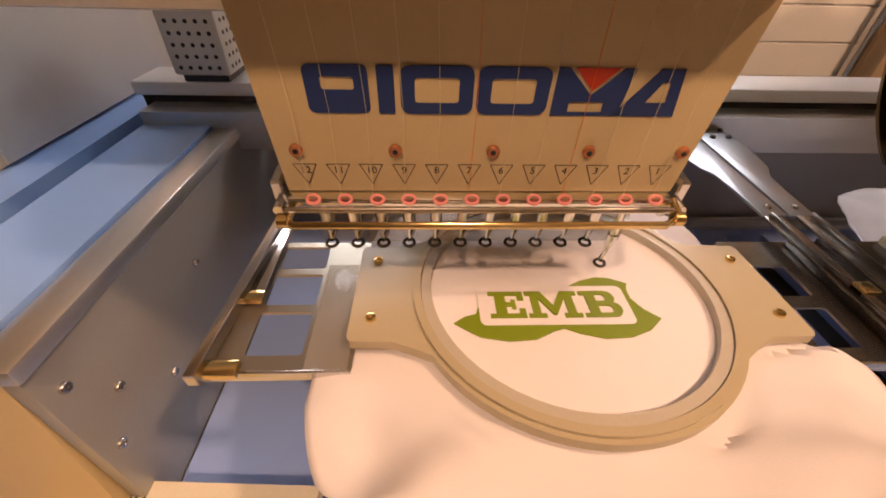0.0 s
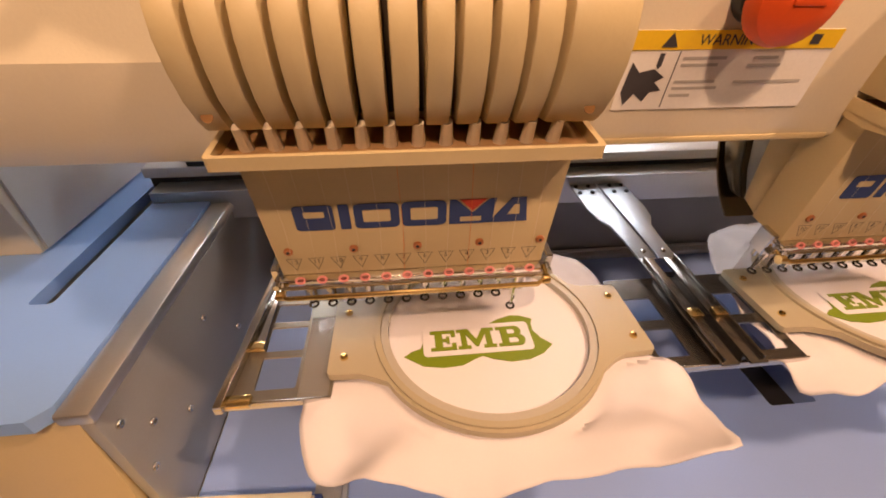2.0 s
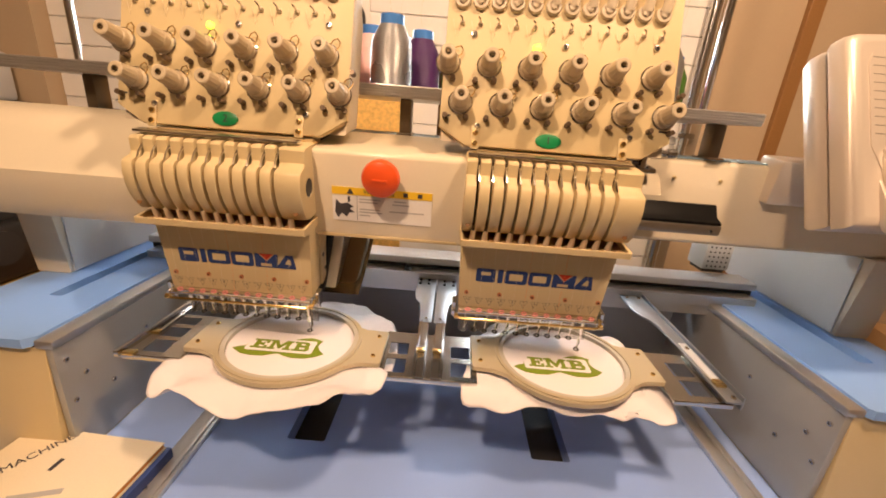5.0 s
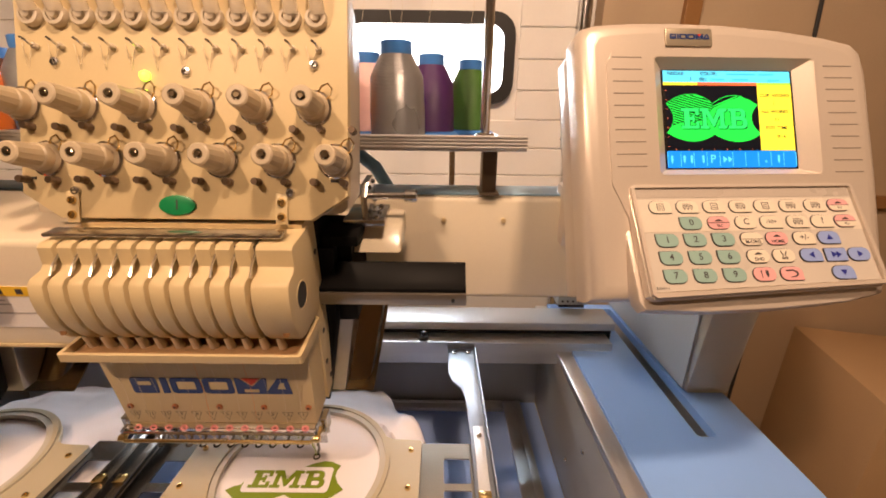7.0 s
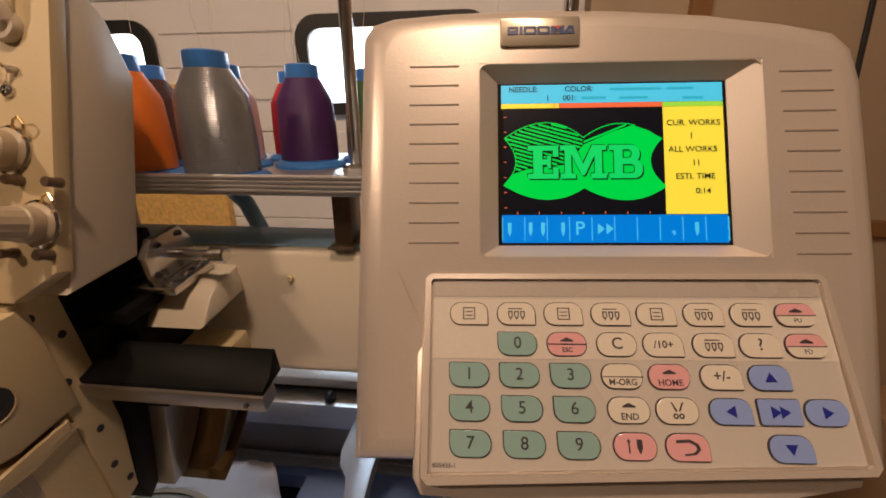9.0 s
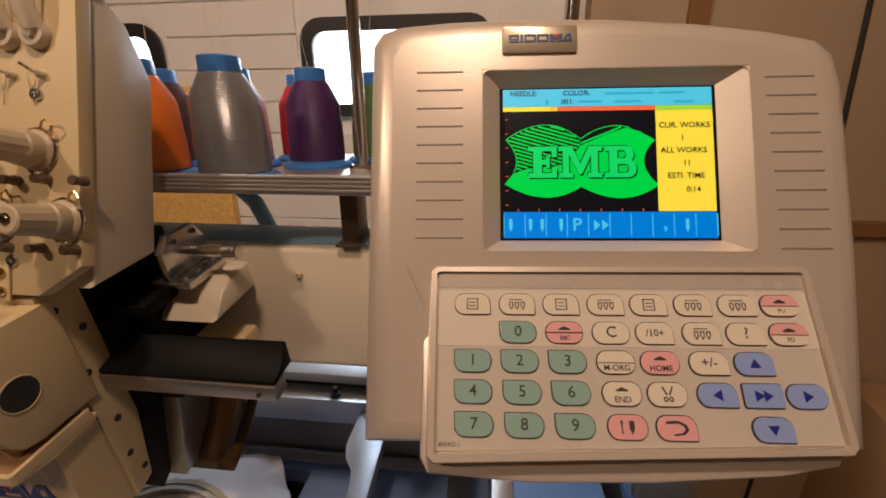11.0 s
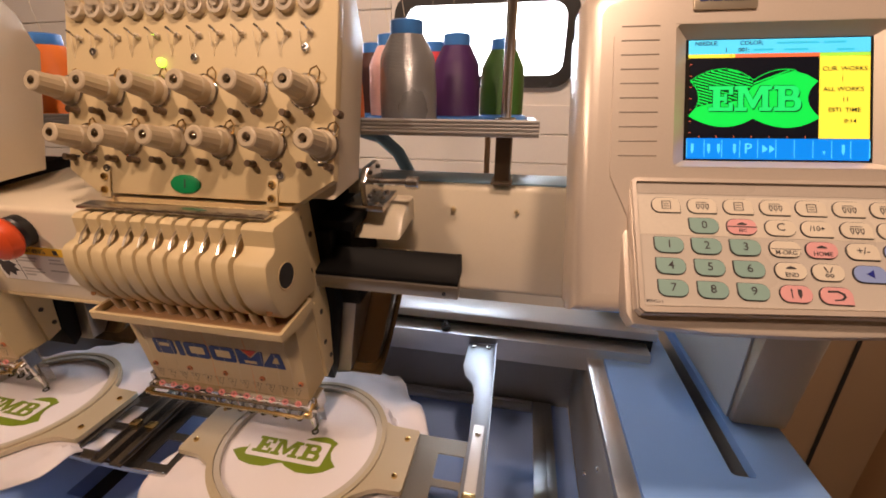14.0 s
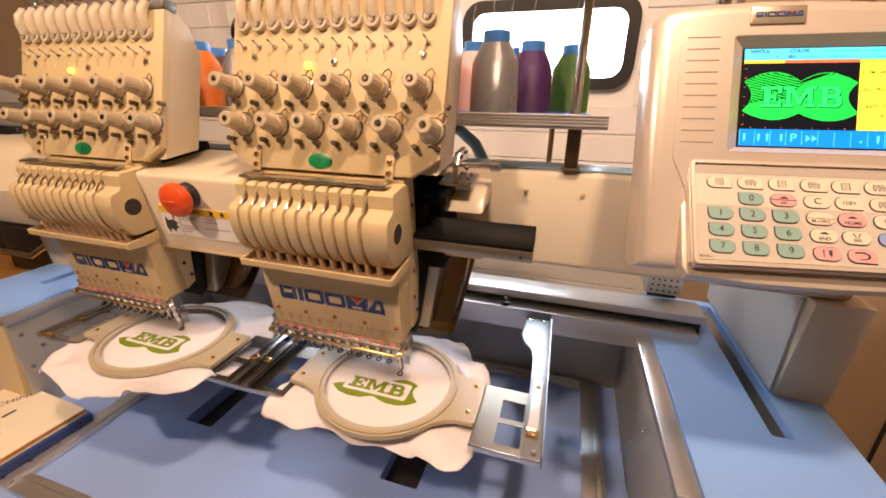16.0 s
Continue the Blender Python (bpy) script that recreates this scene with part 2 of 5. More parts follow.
def lathe(profile, seg=20, bm=None, m=None):
    """A turned body from (radius, height) pairs round z."""
    b = bmesh.new()
    rings = []
    for r, z in profile:
        rings.append([b.verts.new((r * math.cos(2 * math.pi * i / seg), r * math.sin(2 * math.pi * i / seg), z)) for i in range(seg)])
    for a, c in zip(rings, rings[1:]):
        for i in range(seg):
            b.faces.new((a[i], a[(i + 1) % seg], c[(i + 1) % seg], c[i]))
    b.faces.new(rings[0][::-1])
    b.faces.new(rings[-1])
    if m is not None:
        b.transform(m)
    return add(bm, b) if bm else b


def prism(pts, lo, hi, axis="x", r=0.0, bm=None, m=None):
    """An outline drawn out along an axis. x: points are (y, z); y: (x, z); z: (x, y)."""
    b = bmesh.new()

    def place(p, h):
        return {"x": (h, p[0], p[1]), "y": (p[0], h, p[1]), "z": (p[0], p[1], h)}[axis]

    low = [b.verts.new(place(p, lo)) for p in pts]
    high = [b.verts.new(place(p, hi)) for p in pts]
    n = len(pts)
    caps = [b.faces.new(low), b.faces.new(high)]
    for i in range(n):
        b.faces.new((low[i], low[(i + 1) % n], high[(i + 1) % n], high[i]))
    if r:
        edges = {e for f in caps for e in f.edges}
        bmesh.ops.recalc_face_normals(b, faces=b.faces)
        bmesh.ops.bevel(b, geom=list(edges), offset=r, segments=2, profile=0.5, affect="EDGES")
    if m is not None:
        b.transform(m)
    return add(bm, b) if bm else b


def sheet_with_holes(outline, holes, lo, hi, axis="z", m=None, bm=None):
    """A flat plate with an outline and openings that go through it."""
    cu = bpy.data.curves.new("tmp", "CURVE")
    cu.dimensions, cu.fill_mode = "2D", "BOTH"
    cu.extrude = abs(hi - lo) / 2
    for loop in [outline, *holes]:
        sp = cu.splines.new("POLY")
        sp.points.add(len(loop) - 1)
        for p, (x, y) in zip(sp.points, loop):
            p.co = (x, y, 0, 1)
        sp.use_cyclic_u = True
    me = curve_mesh(cu)
    b = bmesh.new()
    b.from_mesh(me)
    bpy.data.meshes.remove(me)
    bmesh.ops.remove_doubles(b, verts=b.verts, dist=1e-6)
    b.transform(Matrix.Translation((0, 0, (lo + hi) / 2)))
    if axis == "y":
        b.transform(Matrix(((1, 0, 0, 0), (0, 0, 1, 0), (0, 1, 0, 0), (0, 0, 0, 1))))
    if axis == "x":
        b.transform(Matrix(((0, 0, 1, 0), (1, 0, 0, 0), (0, 1, 0, 0), (0, 0, 0, 1))))
    if m is not None:
        b.transform(m)
    return add(bm, b) if bm else b


def curve_mesh(cu):
    ob = bpy.data.objects.new("tmp", cu)
    scene.collection.objects.link(ob)
    me = bpy.data.meshes.new_from_object(ob.evaluated_get(bpy.context.evaluated_depsgraph_get()))
    bpy.data.objects.remove(ob)
    bpy.data.curves.remove(cu)
    return me


def lettering(text, size, depth=0.0003, align="CENTER", offset=0.0, spacing=1.0):
    """The mesh of a written line, in the xy plane, centred upright on the origin."""
    cu = bpy.data.curves.new("tmp", "FONT")
    cu.body, cu.size, cu.extrude, cu.align_x, cu.align_y = text, size, depth / 2, align, "CENTER"
    cu.offset, cu.space_character, cu.resolution_u = offset, spacing, 3
    b = bmesh.new()
    me = curve_mesh(cu)
    b.from_mesh(me)
    bpy.data.meshes.remove(me)
    return b


def tube(pts, r, seg=8, bm=None, closed=False):
    """A round tube along a line of points."""
    pts = [Vector(p) for p in pts]
    b = bmesh.new()
    rings, up = [], Vector((0.13, 0.31, 0.94))
    n = len(pts)
    for i, p in enumerate(pts):
        a = pts[i - 1] if (i or closed) else p
        c = pts[(i + 1) % n] if (i < n - 1 or closed) else p
        d = (c - a).normalized()
        s = d.cross(up).normalized()
        u = s.cross(d)
        up = u
        rings.append([b.verts.new(p + r * (math.cos(k * 2 * math.pi / seg) * s + math.sin(k * 2 * math.pi / seg) * u)) for k in range(seg)])
    for i in range(n if closed else n - 1):
        a, c = rings[i], rings[(i + 1) % n]
        for k in range(seg):
            b.faces.new((a[k], a[(k + 1) % seg], c[(k + 1) % seg], c[k]))
    if not closed:
        b.faces.new(rings[0][::-1])
        b.faces.new(rings[-1])
    return add(bm, b) if bm else b


def rounded(x0, y0, x1, y1, r, seg=5):
    """A rectangle's outline with round corners; r is one radius or four (from lower left, anticlockwise)."""
    rs = [r] * 4 if isinstance(r, (int, float)) else r
    out = []
    for (cx, cy, a), q in zip(((x0, y0, 180), (x1, y0, 270), (x1, y1, 0), (x0, y1, 90)), rs):
        ox, oy = cx + (q if cx == x0 else -q), cy + (q if cy == y0 else -q)
        for i in range(seg + 1):
            t = radians(a + 90 * i / seg)
            out.append((ox + q * math.cos(t), oy + q * math.sin(t)))
    return out


def circle(x, y, r, n=24, squash=1.0):
    return [(x + r * math.cos(2 * math.pi * i / n), y + squash * r * math.sin(2 * math.pi * i / n)) for i in range(n)]


def screw(parent, at, way, r=0.0035, mat=None, name="screw"):
    """A round-headed screw with a dark socket, its head facing way."""
    q = Vector(way).to_track_quat("Z", "Y").to_matrix().to_4x4()
    m = Matrix.Translation(at) @ q
    b = lathe([(r, -0.001), (r, 0.0012), (r * 0.85, 0.0022), (r * 0.5, 0.0024), (r * 0.42, 0.0008)], 12, m=m)
    return part(name, b, mat or STEEL, parent)

# ---- room ----
S = 0.41                      # head to head
FLOOR, CEIL, BACK = -0.86, 1.75, 0.815
LEAN = pose(0, 0, 0, 7.2)      # heads and panel lean forward over the table


def structure(name, bm, mat, label, category=""):
    return tagged(part(name, bm, mat, None, smooth=False), label, category or name.split("_")[0], "", "structure")


structure("floor", rbox((-2.6, -2.6, FLOOR - 0.1), (2.6, BACK + 0.3, FLOOR)), CONCRETE, "plain grey-brown concrete floor of the workshop")
structure("ceiling", rbox((-2.6, -2.6, CEIL), (2.6, BACK + 0.3, CEIL + 0.1)), CEILING, "plain warm-lit painted workshop ceiling")
structure("wall_east", rbox((2.5, -2.6, FLOOR), (2.6, BACK + 0.3, CEIL)), DRYWALL, "plain tan painted side wall")
structure("wall_west", rbox((-2.6, -2.6, FLOOR), (-2.5, BACK + 0.3, CEIL)), DRYWALL, "plain tan painted side wall")
structure("wall_south", rbox((-2.5, -2.6, FLOOR), (2.5, -2.5, CEIL)), DRYWALL, "plain tan painted wall at the back of the room")
WIN = [(-0.44, 0.642, -0.03, 0.832), (0.38, 0.642, 0.815, 0.832)]
wall_north = structure("wall_north", sheet_with_holes([(-1.0, FLOOR), (1.04, FLOOR), (1.04, CEIL), (-1.0, CEIL)], [rounded(*w, 0.05) for w in WIN], BACK, BACK + 0.03, "y"), DOORWHITE,
                       "white wall with wide plank cladding and two rounded windows")
structure("wall_north_east", rbox((1.04, BACK - 0.06, FLOOR), (2.5, BACK + 0.04, CEIL)), DRYWALL, "tan painted wall beside the white cladding")
structure("wall_north_west", rbox((-2.5, BACK - 0.06, FLOOR), (-1.0, BACK + 0.04, CEIL)), DRYWALL, "tan painted wall beside the white cladding")
# wide white planks on the wall, cut where the windows sit
row_z = [0.272 + 0.078 * i for i in range(-8, 14)]
for z in row_z:
    spans = [(-0.999, 1.039)]
    for x0, z0, x1, z1 in WIN:
        if z + 0.076 > z0 - 0.03 and z < z1 + 0.03:
            spans = [s for a, b in spans for s in ((a, min(b, x0 - 0.03)), (max(a, x1 + 0.03), b)) if s[1] - s[0] > 0.01]
    for a, b in spans:
        part("plank", rbox((a, BACK - 0.006, z), (b, BACK + 0.0005, z + 0.0755), 0.002, 1), DOORWHITE, wall_north, smooth=False)
for i, (x0, z0, x1, z1) in enumerate(WIN):
    win = thing("window_%d" % (i + 1), "rounded window with a thick black rubber frame, bright outside", "window", "windows", "structure")
    part("window_frame", sheet_with_holes(rounded(x0 - 0.018, z0 - 0.018, x1 + 0.018, z1 + 0.018, 0.055), [rounded(x0 + 0.012, z0 + 0.012, x1 - 0.012, z1 - 0.012, 0.035)], BACK - 0.018, BACK - 0.007, "y"), GASKET, win)
    glass = part("pane", rbox((x0 + 0.002, BACK + 0.008, z0 + 0.002), (x1 - 0.002, BACK + 0.012, z1 - 0.002)), GLASS, win, "clear window pane")
    glass.visible_shadow = False
    for k in range(4):
        screw(win, (x0 + (x1 - x0) * (0.1 + 0.27 * k), BACK - 0.019, z0 - 0.008), (0, -1, 0), 0.003, GASKET)
structure("backdrop", rbox((-2.4, 1.8, -0.8), (3.0, 1.82, 1.7)), OUTSIDE, "bright hazy white daylight outside the windows")
# trim and pipe between the white cladding and the tan wall
structure("trim", rbox((1.235, BACK - 0.078, FLOOR), (1.275, BACK - 0.0602, CEIL), 0.002), WOOD, "dark brown upright wooden trim on the tan wall")
structure("trim", rbox((1.045, BACK - 0.08, 0.355), (2.3, BACK - 0.0602, 0.39), 0.002), WOOD, "brown horizontal wooden trim on the tan wall")
pipe = thing("conduit_pipe", "grey steel upright pipe clipped beside the white cladding", "pipe")
part("tube", rod((1.005, BACK - 0.03, FLOOR), (1.005, BACK - 0.03, CEIL), 0.016, seg=16), STEEL, pipe)
part("clip", rbox((0.98, BACK - 0.05, 0.527), (1.032, BACK - 0.0065, 0.542), 0.002), STEEL, pipe)
board = thing("chipboard_sheet", "yellow oriented strand board sheet leaning on the white wall", "board")
part("sheet", rbox((-0.27, BACK - 0.03, -0.1), (0.12, BACK - 0.0075, 0.70), 0.001), OSB, board)
cable = thing("wall_cable", "thin dark cable hanging down the tan wall", "cable")
part("wire", tube([(1.56, BACK - 0.066, 1.2), (1.57, BACK - 0.066, 0.9), (1.6, BACK - 0.066, 0.5), (1.63, BACK - 0.066, 0.2), (1.64, BACK - 0.066, -0.85)], 0.005), DARK, cable)

# carton beside the machine, on a stool
carton = thing("cardboard_box", "brown cardboard box with open flaps and a white label", "box", at=pose(1.95, 0.51, 0.063, 0, 0, -14))
part("box_body", rbox((-0.22, -0.2, FLOOR - 0.063), (0.25, 0.2, -0.10), 0.003), CARDBOARD, carton)
part("flap", prism([(-0.2, -0.1), (-0.23, 0.03), (-0.227, 0.031), (-0.196, -0.1)], -0.2, 0.24, "x"), CARDBOARD, carton)
part("label", rbox((-0.05, -0.2015, -0.27), (0.03, -0.2002, -0.16)), PAPER, carton, "small white paper label")

# wooden bench with a dark machine on it, far to the left
bench = thing("wooden_bench", "orange-brown wooden workbench against the far wall", "bench", at=pose(0, 0, 0.06))
part("bench_top", rbox((-1.9, 0.2, -0.14), (-0.75, 0.8, -0.10), 0.004), WOODORANGE, bench)
for x in (-1.85, -0.82):
    for y in (0.25, 0.74):
        part("leg", rbox((x, y, FLOOR - 0.06), (x + 0.05, y + 0.05, -0.1402), 0.003), WOODORANGE, bench)
motor = thing("bench_machine", "dark metal machine with pipes standing on the bench", "machine", at=pose(0, 0, 0.06))
part("housing", rbox((-1.30, 0.40, -0.0998), (-1.02, 0.66, 0.08), 0.02, 3), BLACK, motor)
part("drum", rod((-1.36, 0.5, 0.02), (-0.98, 0.5, 0.02), 0.05, seg=20), DARK, motor)
part("pipe", tube([(-1.3, 0.36, -0.02), (-1.18, 0.33, 0.02), (-1.06, 0.36, 0.0), (-1.0, 0.4, 0.05)], 0.012), STEEL, motor)
crate = thing("storage_crate", "pale blue plastic crate on a dark stand beyond the machine", "crate", at=pose(0, -0.04, 0.06))
part("stand", rbox((-1.6, 0.52, -0.0998), (-1.06, 0.8, 0.42), 0.004), DARK, crate)
part("tub", rbox((-1.55, 0.54, 0.42), (-1.08, 0.78, 0.56), 0.012), ALUPAINT, crate)

# ---- machine base ----
base = thing("machine_table", "blue-topped embroidery machine table with grey steel side boxes", "machine table", at=pose(0, 0, 0.006))
SLOTS = [(0.044, 0.108), (0.459, 0.525)]
part("table_panel", sheet_with_holes([(-0.49, -0.44), (1.095, -0.44), (1.095, -0.089), (0.849, -0.089), (0.849, 0.40), (-0.244, 0.40), (-0.244, -0.089), (-0.49, -0.089)],
                                     [rounded(a, -0.022, b, 0.29, 0.004) for a, b in SLOTS], -0.03, 0.0), BLUE, base, "blue laminate sunken table top with two slots")
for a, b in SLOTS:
    # tray closes the slot; its colour carries the shade of the opening
    part("slot_tray", rbox((a - 0.01, -0.03, -0.05), (b + 0.01, 0.30, -0.031)), SLOTSHADE, base, "slot under the head, its shade put into the colour")
part("lower_cabinet", rbox((-0.44, -0.38, FLOOR - 0.006), (1.04, 0.5, -0.052), 0.004), CREAM, base, "cream steel machine cabinet")
# aluminium frame round the inset panel
for lo, hi in (((-0.118, -0.225, 0.0002), (-0.083, 0.33, 0.009)), ((0.778, -0.225, 0.0002), (0.815, 0.33, 0.009)),
               ((-0.082, -0.225, 0.0002), (0.777, -0.193, 0.009)), ((-0.082, 0.305, 0.0002), (0.777, 0.33, 0.009))):
    part("frame_rail", rbox(lo, hi, 0.0015), ALU, base, "aluminium edge rail")
    dx, dy = hi[0] - lo[0], hi[1] - lo[1]
    ridge = ((lo[0] + dx * 0.6, lo[1] + 0.004, 0.0092), (lo[0] + dx * 0.85, hi[1] - 0.004, 0.013)) if dy > dx else ((lo[0] + 0.004, lo[1] + dy * 0.6, 0.0092), (hi[0] - 0.004, lo[1] + dy * 0.85, 0.013))
    part("frame_ridge", rbox(*ridge, 0.001), ALU, base)
for p in ((-0.11, -0.215), (-0.09, -0.215), (-0.108, -0.18), (-0.108, -0.14), (0.795, -0.21), (0.805, 0.05), (0.805, 0.2)):
    screw(base, (*p, 0.0095), (0, 0, 1), 0.0035)
part("rear_wall", rbox((-0.244, 0.335, 0.0), (0.849, 0.345, 0.196)), WALLMETAL, base, "dark grey steel rear wall")
for sx in (0, 1):
    def X(v):
        return v if sx else 0.605 - v
    def span(u, v):
        return min(X(u), X(v)), max(X(u), X(v))
    a, c = span(0.85, 1.075)
    lo, hi = span(*((0.975, 1.001) if sx else (0.946, 0.969)))
    w0, w1 = span(0.85, 0.86)
    part("side_wall", rbox((w0, -0.090, 0.0), (w1, 0.40, 0.19), 0.001), WALLMETAL, base, "grey steel inner side wall")
    e0, e1 = span(0.846, 0.872)
    part("edge_strip", rbox((e0, -0.092, 0.1902), (e1, 0.40, 0.203), 0.0025), ALU, base, "aluminium edge strip")
    t0, t1 = span(0.8725, 1.064)
    part("side_top", sheet_with_holes([(t0, -0.09), (t0 + 0.006, -0.096), (t1 - 0.012, -0.096), (t1, -0.084), (t1, 0.40), (t0, 0.40)], [rounded(lo, 0.03, hi, 0.38, 0.005)], 0.192, 0.206), BLUE_BLOCK, base, "pale blue laminate side top with a long slot")
    s0, s1 = lo - 0.004, hi + 0.004
    # floor coloured near-black for the shade down in the slot
    part("slot_floor", rbox((s0, 0.02, 0.13), (s1, 0.39, 0.135)), SLOTSHADE, base)
    part("slot_floor", rbox((s0, 0.02, 0.135), (s0 + 0.002, 0.39, 0.1915)), ALU, base)
    part("slot_floor", rbox((s1 - 0.002, 0.02, 0.135), (s1, 0.39, 0.1915)), ALU, base)
    f0, f1 = span(0.862, 1.06)
    part("side_front", prism([(-0.088, 0.19), (-0.071, 0.19), (-0.071, 0.0), (-0.101, 0.0)], f0, f1, "x", 0.002), CREAM, base, "cream steel front of the side box")
    g0, g1 = span(1.058, 1.072)
    part("outer_wall", rbox((g0, -0.086, 0.0), (g1, 0.40, 0.1915)), CREAM, base)
    part("column", prism([(0.115, 0.2065), (0.43, 0.2065), (0.43, 0.3595), (0.10, 0.3595)], *span(1.008, 1.072), "x", 0.004), BEAM, base, "cream steel column carrying the beam")
    part("column_flank", rbox((min(X(1.0045), X(1.0075)), 0.12, 0.21), (max(X(1.0045), X(1.0075)), 0.42, 0.355)), GREYPAINT, base, "grey steel column flank")
    inner = X(0.85) + (-0.0005 if sx else 0.0005)
    for y, z in ((-0.076, 0.165), (-0.052, 0.128), (-0.01, 0.083), (-0.076, 0.095), (0.072, 0.135), (0.13, 0.06)):
        screw(base, (inner, y, z), (-1 if sx else 1, 0, 0), 0.004)

# ---- beam across the machine ----
beam = thing("machine_beam", "cream enamelled steel cross beam of the embroidery machine", "machine beam")
part("beam_body", rbox((-0.50, 0.111, 0.366), (1.05, 0.18, 0.505), 0.008, 3), BEAM, beam)
# pale blue here is the windows' daylight on the cream top, put into the colour
part("beam_top", rbox((-0.50, 0.117, 0.5053), (1.04, 0.176, 0.5075), 0.001), SPOOLPALE, beam, "beam top strip with window light painted in as pale blue")
part("beam_cover", prism([(0.17, 0.342), (0.085, 0.342), (0.06, 0.350), (0.05, 0.371), (0.052, 0.422), (0.062, 0.433), (0.085, 0.47), (0.11, 0.489), (0.14, 0.494), (0.17, 0.494)], -0.56, -0.115, "x", m=LEAN), BEAM, beam, "rounded cream beam cover")
part("switch_box", rbox((0.092, 0.022, 0.372), (0.318, 0.164, 0.492), 0.006, 3, m=LEAN), BEAM, beam, "cream steel switch box between the heads")
part("switch_box_edge", rbox((0.108, 0.0195, 0.3745), (0.30, 0.0215, 0.379), 0.001, m=LEAN), CREAM, beam)
for x in (-0.45, 0.645, 0.72):
    screw(beam, (x, 0.1105, 0.475) if x > 0 else LEAN @ Vector((x, 0.05, 0.41)), (0, -1, 0), 0.003, CREAM)

stop = thing("emergency_stop", "large red mushroom emergency stop button", "emergency button", at=LEAN @ pose(0.199, 0.0215, 0.4665, 90))
part("collar", lathe([(0.018, 0), (0.018, 0.008), (0.015, 0.012)], 28), BLACK, stop, "black collar")
part("cap", lathe([(0.014, 0.0122), (0.02, 0.014), (0.0235, 0.018), (0.024, 0.023), (0.022, 0.028), (0.017, 0.031), (0.009, 0.0325), (0.002, 0.033)], 32), REDBUTTON, stop, "orange-red mushroom cap")
part("turn_mark", rbox((-0.009, -0.002, 0.0322), (0.009, 0.002, 0.0336), 0.0006), REDBUTTON, stop)

sticker = thing("warning_sticker", "white and yellow needle warning sticker on cream steel", "sticker", at=LEAN @ pose(0.197, 0.0214, 0.4225, 90))
part("sheet", rbox((-0.066, -0.0235, 0), (0.066, 0.0235, 0.0006)), PAPER, sticker)
part("yellow_band", rbox((-0.066, 0.013, 0.0007), (0.066, 0.0235, 0.0011)), YELLOW, sticker)
bw = lettering("WARNING", 0.0085, 0.0002)
bw.transform(Matrix.Translation((-0.004, 0.018, 0.0013)))
part("warning_word", bw, INK, sticker, smooth=False)
part("warning_mark", prism([(-0.047, 0.0145), (-0.037, 0.0145), (-0.042, 0.0225)], 0.0012, 0.0015, "z"), INK, sticker)
part("warning_mark", prism([(0.028, 0.0155), (0.034, 0.0155), (0.034, 0.021), (0.028, 0.021)], 0.0012, 0.0015, "z"), INK, sticker)
part("warning_mark", prism([(0.047, 0.0155), (0.053, 0.0155), (0.053, 0.021), (0.047, 0.021)], 0.0012, 0.0015, "z"), INK, sticker)
part("pictogram", prism([(-0.061, 0.006), (-0.055, 0.0), (-0.046, 0.002), (-0.038, -0.003), (-0.043, -0.006), (-0.037, -0.011), (-0.044, -0.012), (-0.047, -0.018), (-0.054, -0.013), (-0.059, -0.02), (-0.063, -0.012)], 0.0007, 0.001, "z"), INK, sticker, "black pictogram")
part("pictogram", prism([(-0.0455, 0.011), (-0.0425, 0.011), (-0.0425, 0.004), (-0.044, 0.002), (-0.0455, 0.004)], 0.0007, 0.001, "z"), INK, sticker)
part("divider", rbox((-0.0335, -0.022, 0.0007), (-0.033, 0.0125, 0.001)), INK, sticker)
for x0, x1, y in ((-0.03, -0.002, 0.008), (-0.03, -0.006, 0.004), (-0.03, -0.003, -0.006), (-0.03, 0.0, -0.010), (-0.03, -0.016, -0.0145), (0.016, 0.032, 0.008), (0.014, 0.036, 0.0035), (0.01, 0.056, -0.0065)):
    part("text_bar", rbox((x0, y - 0.0009, 0.0007), (x1, y + 0.0009, 0.0009)), GREYINK, sticker)

# ---- thread rack ----
rack = thing("thread_rack", "ribbed aluminium thread shelf above the machine beam", "shelf", at=pose(0, -0.07, 0.0166))
part("shelf_board", rbox((-0.42, 0.156, 0.545), (0.737, 0.46, 0.5515), 0.001), ALU, rack)
part("shelf_edge", rbox((-0.42, 0.152, 0.545), (0.737, 0.1555, 0.5625), 0.001), ALU, rack)
for i in range(4):
    part("edge_rib", rbox((-0.42, 0.1495, 0.5483 + 0.0037 * i), (0.737, 0.1518, 0.5506 + 0.0037 * i), 0.0005, 1), ALU, rack)
for x in (0.70, 0.205, -0.30):
    part("bracket", rbox((x - 0.009, 0.185, 0.4907), (x + 0.009, 0.215, 0.5448), 0.002), BRACKET, rack, "dark satin bracket")
    part("bracket_foot", rbox((x - 0.012, 0.174, 0.4906), (x + 0.012, 0.224, 0.4935), 0.001), BRACKET, rack)
for x in (0.66, 0.25):
    part("post", rod((x, 0.43, 0.40), (x, 0.43, 0.545), 0.005), WOOD, rack)
for x in (0.698, -0.36):
    part("pole", rod((x, 0.245, 0.5516), (x, 0.245, 1.35), 0.0062, seg=20), CHROME, rack, "tall chrome pole")
    part("pole_nut", lathe([(0.014, 0), (0.014, 0.006), (0.011, 0.009)], 16, m=pose(x, 0.245, 0.5517)), CHROME, rack)
part("crossbar", rod((-0.4, 0.245, 1.32), (0.74, 0.245, 1.32), 0.006), CHROME, rack)


